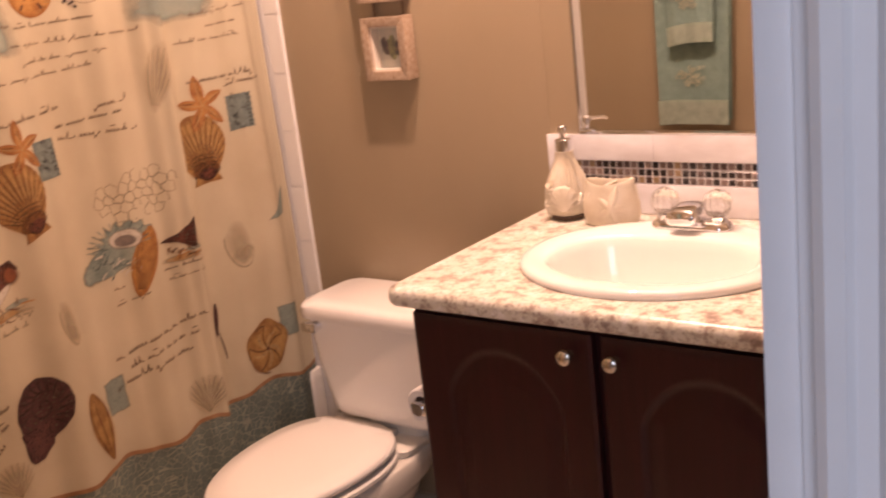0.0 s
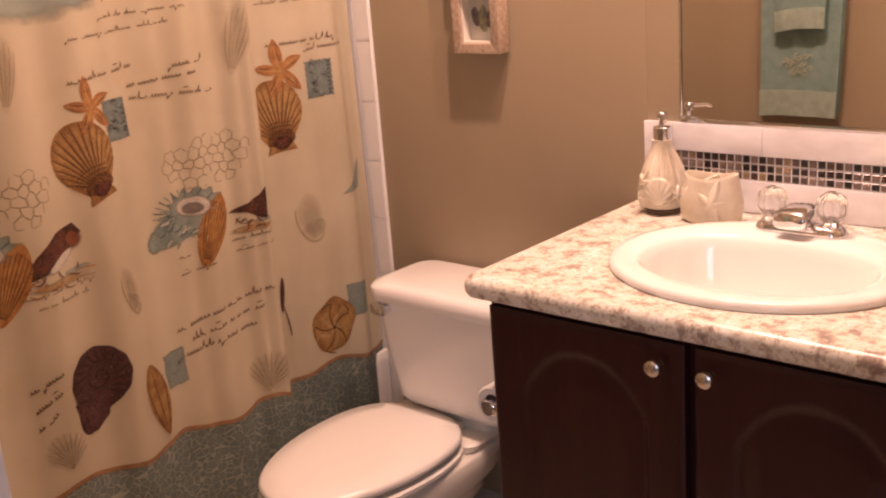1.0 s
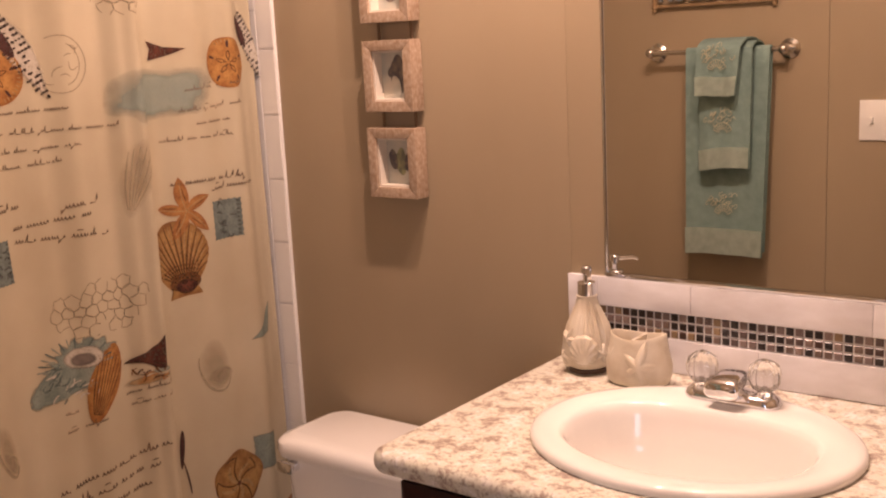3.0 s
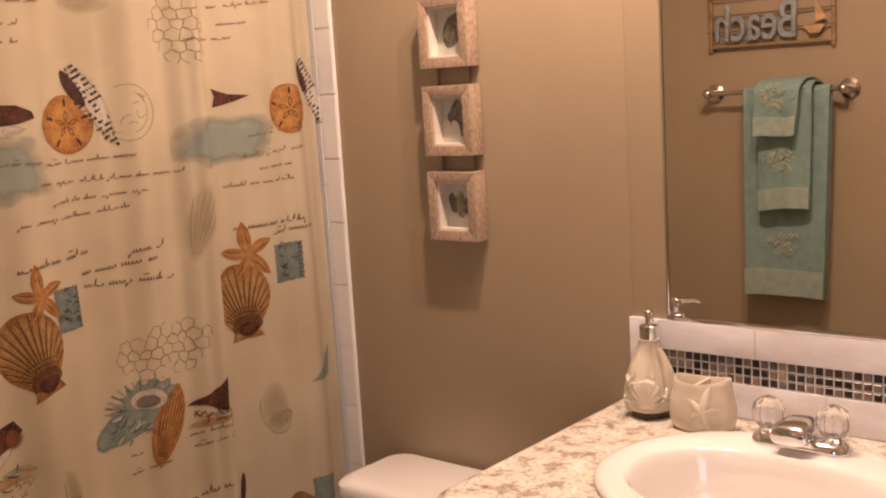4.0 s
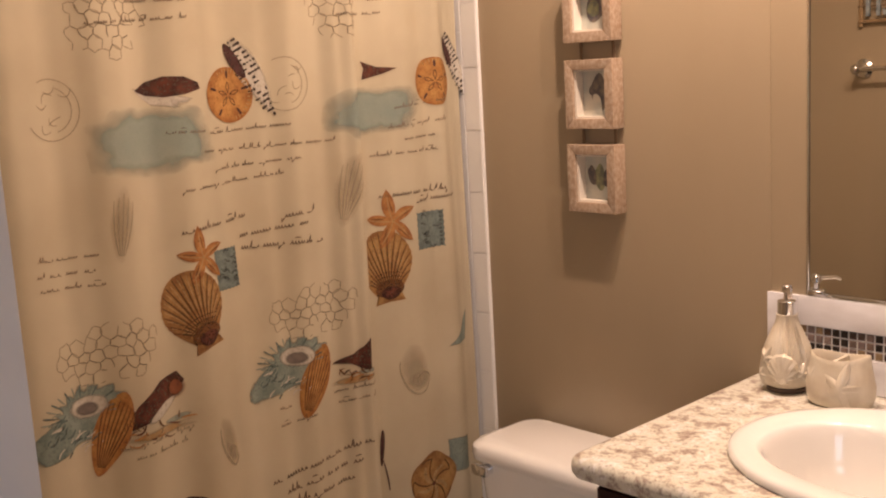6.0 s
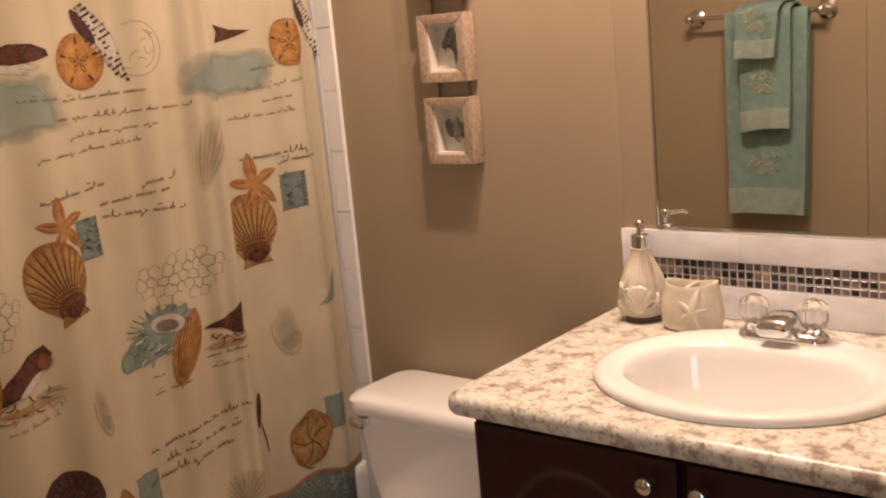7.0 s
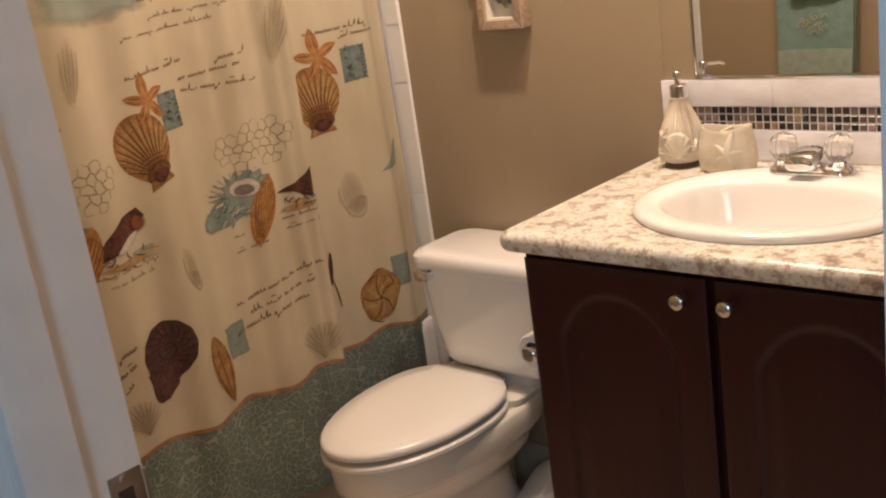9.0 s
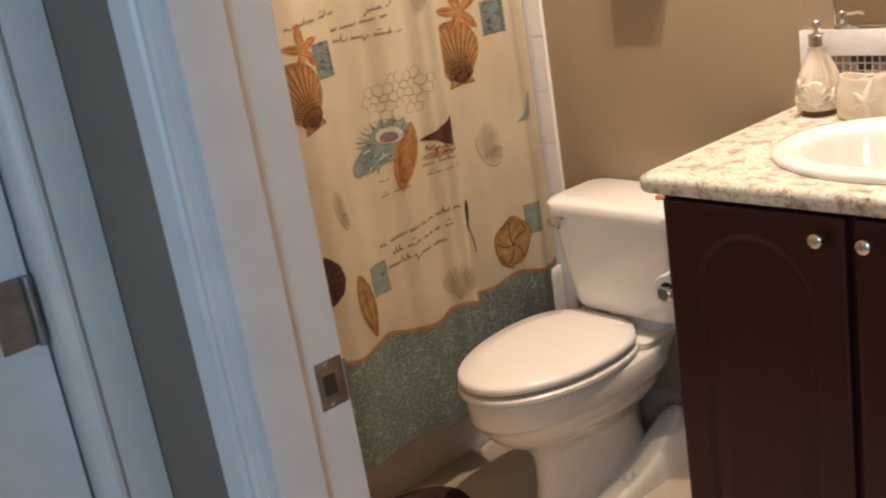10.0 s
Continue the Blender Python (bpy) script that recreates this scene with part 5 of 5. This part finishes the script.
part("divider", box(HX - 0.003, HX + 0.003, HY - 0.028, HY + 0.026, HZ + 0.045, HZ + 0.083), CREAM, holder, bevel=0.001)
# dark disc at mid-depth: the cup's inner shade put into its colour
part("inside", lathe([(0.042, HZ + 0.052), (0.042, HZ + 0.054)], HX, HY, 32, 1.0, 0.60, HT), mat("holder_inside_shade", (0.22, 0.17, 0.12), 0.6), holder)
relief_star(HX + 0.014, HY - 0.0335, HZ + 0.038, 0.22, -0.975, 0.050, cup, "relief_star")
relief_star(HX - 0.038, HY - 0.024, HZ + 0.050, -0.45, -0.893, 0.026, cup, "relief_star")

# ---- toilet paper holder on the cabinet side ----
tp = thing("toilet_paper_holder", "chrome holder with a white paper roll on the cabinet side", "paper holder")
roll = part("roll", rings([[(0.044 + r * math.cos(2 * math.pi * k / 40), y, 0.672 + r * math.sin(2 * math.pi * k / 40)) for k in range(40)] for r, y in ((0.020, -0.40), (0.020, -0.492), (0.032, -0.494), (0.035, -0.490), (0.035, -0.392), (0.032, -0.388), (0.020, -0.388), (0.020, -0.40))], None, True, False, False), PAPER, tp, "white toilet paper roll", angle=50)
# solid dark plug fills the roll, painted as the shade of its opening
part("core", tube([(0.044, -0.486, 0.672), (0.044, -0.394, 0.672)], 0.0202, 24), HOLE_SHADE, roll, "dark plug for the shade inside the roll core")
part("post", box(0.030, 0.0795, -0.508, -0.496, 0.660, 0.684), CHROME, tp, "chrome holder post", bevel=0.003)
part("post", box(0.030, 0.0795, -0.384, -0.372, 0.660, 0.684), CHROME, tp, bevel=0.003)
part("end_cap", tube([(0.046, -0.510, 0.672), (0.046, -0.486, 0.672)], 0.013, 24), CHROME, tp, "chrome end cap")

# ---- backsplash ----
splash = structure("backsplash", box(0.082, 0.86, -0.007, -0.0005, 0.9355, 1.098), GROUT, "white marble backsplash with brown mosaic strip", "backsplash")
def slab(x0, x1, z0, z1):
    b2 = box(x0 + 0.0004, x1 - 0.0004, -0.0125, -0.0065, z0 + 0.0004, z1 - 0.0004)
    part("tile", b2, MARBLE, splash, bevel=0.0007)
slab(0.080, 0.142, 0.936, 1.0995)
for a, b in ((0.142, 0.325), (0.325, 0.630), (0.630, 0.862)):
    slab(a, b, 1.0455, 1.0995)
for a, b in ((0.142, 0.447), (0.447, 0.752), (0.752, 0.862)):
    slab(a, b, 0.936, 0.9975)
b2 = box(-0.0063, 0.0063, -0.0028, 0, -0.0063, 0.0063)
bmesh.ops.bevel(b2, geom=[e for e in b2.edges if all(v.co.y < -0.002 for v in e.verts)], offset=0.0012, segments=1, affect="EDGES")
piece = bpy.data.meshes.new("mosaic_tile")
b2.to_mesh(piece)
b2.free()
piece.materials.append(MOSAIC)
for i in range(45):
    for j in range(3):
        o = new("mosaic_tile", piece)
        o.location = (0.1505 + i * 0.0158, -0.0068, 1.0059 + j * 0.0157)
        o.parent = splash

# ---- mirror ----
mirror = thing("mirror", "frameless wall mirror with a thin metal edge", "mirror")
part("glass", box(0.162, 0.86, -0.0065, -0.0015, 1.108, 1.86), MIRROR, mirror, smooth=False)
part("bottom_channel", box(0.160, 0.86, -0.0105, -0.0012, 1.1005, 1.1075), CHROME, mirror, "thin metal channel", bevel=0.001)
part("side_channel", box(0.157, 0.1615, -0.0095, -0.0012, 1.1005, 1.862), CHROME, mirror, bevel=0.001)

# ---- picture frames ----
def picture(zc, motif, name, label):
    fr = thing(name, label, "picture frame", group="hanging picture frames")
    x0, x1, h = -0.371, -0.246, 0.142
    z0, z1 = zc - h / 2, zc + h / 2
    b = 0.021
    yf, yb = -0.041, -0.004
    for nm, q in (("rail", ((x0, z0), (x1, z0), (x1 - b, z0 + b), (x0 + b, z0 + b))), ("rail", ((x0 + b, z1 - b), (x1 - b, z1 - b), (x1, z1), (x0, z1))),
                  ("stile", ((x0, z0), (x0 + b, z0 + b), (x0 + b, z1 - b), (x0, z1))), ("stile", ((x1 - b, z0 + b), (x1, z0), (x1, z1), (x1 - b, z1 - b)))):
        part(nm, rings([[(x, yb, z) for x, z in q], [(x, yf, z) for x, z in q]]), FRAMEWOOD, fr, bevel=0.0016)
    part("backing", box(x0 + b, x1 - b, -0.010, -0.006, z0 + b, z1 - b), PICBACK, fr, "pale printed picture", smooth=False)
    for (a, c, d, e) in ((x0 + b, x0 + b + 0.004, z0 + b, z1 - b), (x1 - b - 0.004, x1 - b, z0 + b, z1 - b)):
        part("liner", box(a, c, -0.034, -0.010, d, e), MATBOARD, fr, smooth=False)
    for (d, e) in ((z0 + b, z0 + b + 0.004), (z1 - b - 0.004, z1 - b)):
        part("liner", box(x0 + b + 0.004, x1 - b - 0.004, -0.034, -0.010, d, e), MATBOARD, fr, smooth=False)
    xm = (x0 + x1) / 2
    rnd = random.Random(int(zc * 100))
    for k, (dx, dz, w, hh, m) in enumerate(motif):
        o = oval(w, hh, rnd.uniform(-0.5, 0.5), 24, 0.08, k)
        y = -0.0105 - 0.0006 * k
        part("motif", rings([[(xm + dx + u, y + 0.0006, zc + dz + v) for u, v in o], [(xm + dx + u, y, zc + dz + v) for u, v in o]]), m, fr, "printed shell shape", smooth=False)
    return fr
picture(1.650, [(0.006, 0.004, 0.052, 0.072, PICDARK), (-0.004, -0.004, 0.030, 0.034, PICGREEN)], "picture_frame", "whitewashed wooden shadow-box frame with a shell picture")
picture(1.473, [(0.004, 0.002, 0.042, 0.072, PICDARK), (-0.008, 0.006, 0.026, 0.026, PICDARK), (0.0, -0.02, 0.022, 0.04, PICBACK)], "picture_frame", "whitewashed wooden shadow-box frame with a dark shell picture")
picture(1.298, [(0.0, 0.0, 0.030, 0.052, PICGREEN), (-0.020, 0.004, 0.020, 0.045, PICDARK), (0.022, 0.004, 0.022, 0.045, PICDARK)], "picture_frame", "whitewashed wooden shadow-box frame with a butterfly-shaped shell picture")
for za, zb2 in ((1.544, 1.579), (1.369, 1.402)):
    hang = thing("frame_ribbon", "brown ribbon linking two hanging frames", "ribbon", group="frame ribbons")
    for x in (-0.350, -0.266):
        part("strand", box(x - 0.003, x + 0.003, -0.010, -0.007, za - 0.003, zb2 + 0.003), RIBBON, hang, smooth=False)

# ---- towel bar and towels on the door wall ----
bar = thing("towel_bar", "brushed nickel towel bar with round wall plates", "towel bar")
part("rod", tube([(-0.462, -1.448, 1.466), (-0.028, -1.448, 1.466)], 0.007, 16), NICKEL, bar)
for x in (-0.458, -0.032):
    part("post", tube([(x, -1.509, 1.466), (x, -1.448, 1.466)], [0.012, 0.010], 16), NICKEL, bar)
    part("wall_plate", tube([(x, -1.509, 1.466), (x, -1.503, 1.466), (x, -1.496, 1.466)], [0.030, 0.030, 0.020], 28), NICKEL, bar)
    b2 = bmesh.new()
    bmesh.ops.create_uvsphere(b2, u_segments=20, v_segments=12, radius=0.0155)
    part("finial", move(b2, x, -1.448, 1.466), NICKEL, bar)

def towel(name, label, x0, x1, bottom, lift, band, seed, taper=0.0):
    t = thing(name, label, "towel", group="towels on the bar")
    rnd = random.Random(seed)
    ph = rnd.uniform(0, 6)
    y0, z0, r = -1.448, 1.466, 0.0095 + lift
    def front(f, g, out=0.0):
        """A place on the hanging front: f across, g from the hem (0) to the bar (1)."""
        x = x0 + (x1 - x0) * f - taper * (1 - g) * f
        y = y0 + r + out + (0.006 * math.sin(5.2 * f + ph) + 0.003 * math.sin(13 * f + 2 * ph)) * (1 - g) ** 0.7
        return x, y, bottom + 0.005 * math.sin(4 * f + ph) + 0.010 * f * (taper > 0) + (z0 - bottom) * g
    def path(f):
        pts = [front(f, k / 12) for k in range(13)]
        x = x0 + (x1 - x0) * f
        pts += [(x, y0 + r * math.cos(math.pi * k / 8), z0 + r * math.sin(math.pi * k / 8) * min(1, 0.014 / r + 0.28)) for k in range(1, 8)]
        return pts + [(x - taper * f * k / 7, y0 - min(r, 0.012 + 0.4 * lift), z0 - (z0 - bottom - 0.02) * k / 7) for k in range(8)]
    n = 24
    b2 = rings([path(i / n) for i in range(n + 1)], close=False, cap0=False, cap1=False)
    bmesh.ops.recalc_face_normals(b2, faces=b2.faces)
    bmesh.ops.solidify(b2, geom=list(b2.faces), thickness=0.005)
    part("terry_cloth", b2, TOWEL, t, angle=70)
    gb = band / (z0 - bottom)
    b2 = rings([[front(i / n, g, 0.0075) for i in range(n + 1)] for g in (0.03 * gb, 0.5 * gb, gb)], None, False, False, False)
    bmesh.ops.solidify(b2, geom=list(b2.faces), thickness=0.002)
    part("woven_band", b2, TOWELBAND, t, "pale woven band", angle=70)
    gm = gb + min(0.070, (z0 - bottom) * 0.34) / (z0 - bottom)
    cx, cy, cz = front(0.5, gm, 0.0062)
    b2 = bmesh.new()
    def stitch(pts):
        tube([(cx + a, cy, cz + b) for a, b in pts], 0.0012, 5, b2)
    for i in range(9):
        a = radians(20 + 140 * i / 8)
        stitch([(q * math.cos(a + 0.1 * q / 0.03), -0.030 + 1.15 * q * math.sin(a)) for q in (0.012, 0.020, 0.028)])
    stitch([(0.030 * math.cos(radians(20 + 10 * k)), -0.030 + 0.034 * math.sin(radians(20 + 10 * k)) + 0.002 * (k % 2)) for k in range(15)])
    for i in range(18):
        a, q, t0 = rnd.uniform(0.3, 2.8), rnd.uniform(0.022, 0.058), rnd.uniform(0, 6.28)
        stitch([(q * math.cos(a) + 0.008 * math.cos(t0 + 0.8 * k), -0.012 + 1.1 * q * math.sin(a) + 0.007 * math.sin(t0 + 1.0 * k)) for k in range(6)])
    part("embroidery", b2, STITCH, t, "gold embroidered shell motif", smooth=True)
towel("bath_towel", "teal bath towel with pale woven band on the towel bar", -0.332, -0.067, 0.832, 0.004, 0.085, 1, 0.022)
towel("hand_towel", "teal hand towel with pale woven band over the bath towel", -0.273, -0.106, 1.106, 0.044, 0.065, 2, 0.012)
towel("washcloth", "small teal washcloth with pale band on top", -0.264, -0.128, 1.331, 0.082, 0.058, 3, 0.014)

# ---- beach sign ----
sign = thing("wall_sign", "rustic wire and wood wall sign with metal letters", "wall sign")
SX0, SX1, SZ0, SZ1, SYF = -0.474, -0.070, 1.606, 1.800, -1.494
for z in (SZ0, 1.655, 1.705, 1.755, SZ1):
    part("wire", tube([(SX0, SYF, z), (SX1, SYF, z)], 0.0025, 8), WIRE, sign)
for x in (SX0 + 0.008, SX1 - 0.008):
    part("side_post", tube([(x, SYF - 0.006, SZ0 - 0.012), (x, SYF - 0.006, SZ1 + 0.012)], 0.007, 12), SIGNWOOD, sign, "brown wooden side stick")
part("backing_stick", tube([(SX0, SYF - 0.006, SZ0 + 0.004), (SX1, SYF - 0.006, SZ0 + 0.004)], 0.0045, 10), SIGNWOOD, sign)
txt = bpy.data.curves.new("letters", "FONT")
txt.body, txt.size, txt.extrude, txt.bevel_depth, txt.align_x, txt.space_character = "Beach", 0.125, 0.004, 0.0012, "LEFT", 1.0
tmp = new("letters_tmp", txt)
bpy.context.view_layer.update()
me = bpy.data.meshes.new_from_object(tmp.evaluated_get(bpy.context.evaluated_depsgraph_get()))
bpy.data.objects.remove(tmp)
me.materials.clear()
me.materials.append(GALV)
letters = new("letters", me)
me.transform(Matrix.Diagonal((0.90, 1.28, 1, 1)))
letters.matrix_basis = pose(-0.178, SYF + 0.008, 1.626, 90, 0, 180)
letters.parent = sign
tagged(letters, "galvanised metal letters")
b2 = bmesh.new()
hull = [(-0.098, 1.655), (-0.115, 1.632), (-0.145, 1.632), (-0.162, 1.655)]
rings([[(x, SYF + 0.002, z) for x, z in hull], [(x, SYF + 0.010, z) for x, z in hull]], b2)
sl = [(-0.128, 1.665), (-0.128, 1.735), (-0.095, 1.672)]
rings([[(x, SYF + 0.002, z) for x, z in sl], [(x, SYF + 0.008, z) for x, z in sl]], b2)
part("boat_shape", b2, SAIL, sign, "tan wooden boat shape", smooth=False)

# ---- light switch ----
switch = thing("light_switch", "white double light switch plate", "light switch")
part("plate", box(0.172, 0.288, -1.5095, -1.5035, 1.195, 1.311), SWITCH, switch, bevel=0.0025)
for x in (0.207, 0.253):
    part("toggle", box(x - 0.0045, x + 0.0045, -1.504, -1.494, 1.245, 1.262), SWITCH, switch, bevel=0.002)

# ---- bath mat ----
rug = thing("bath_mat", "dark brown oval bath mat on the floor", "bath mat")
part("woven_top", rings([[(-0.655 + 0.125 * k * math.cos(a), -0.70 + 0.16 * k * math.sin(a), z) for a in [2 * math.pi * i / 48 for i in range(48)]] for k, z in ((1.0, 0.0), (1.0, 0.010), (0.97, 0.016))]), MATCOL, rug)
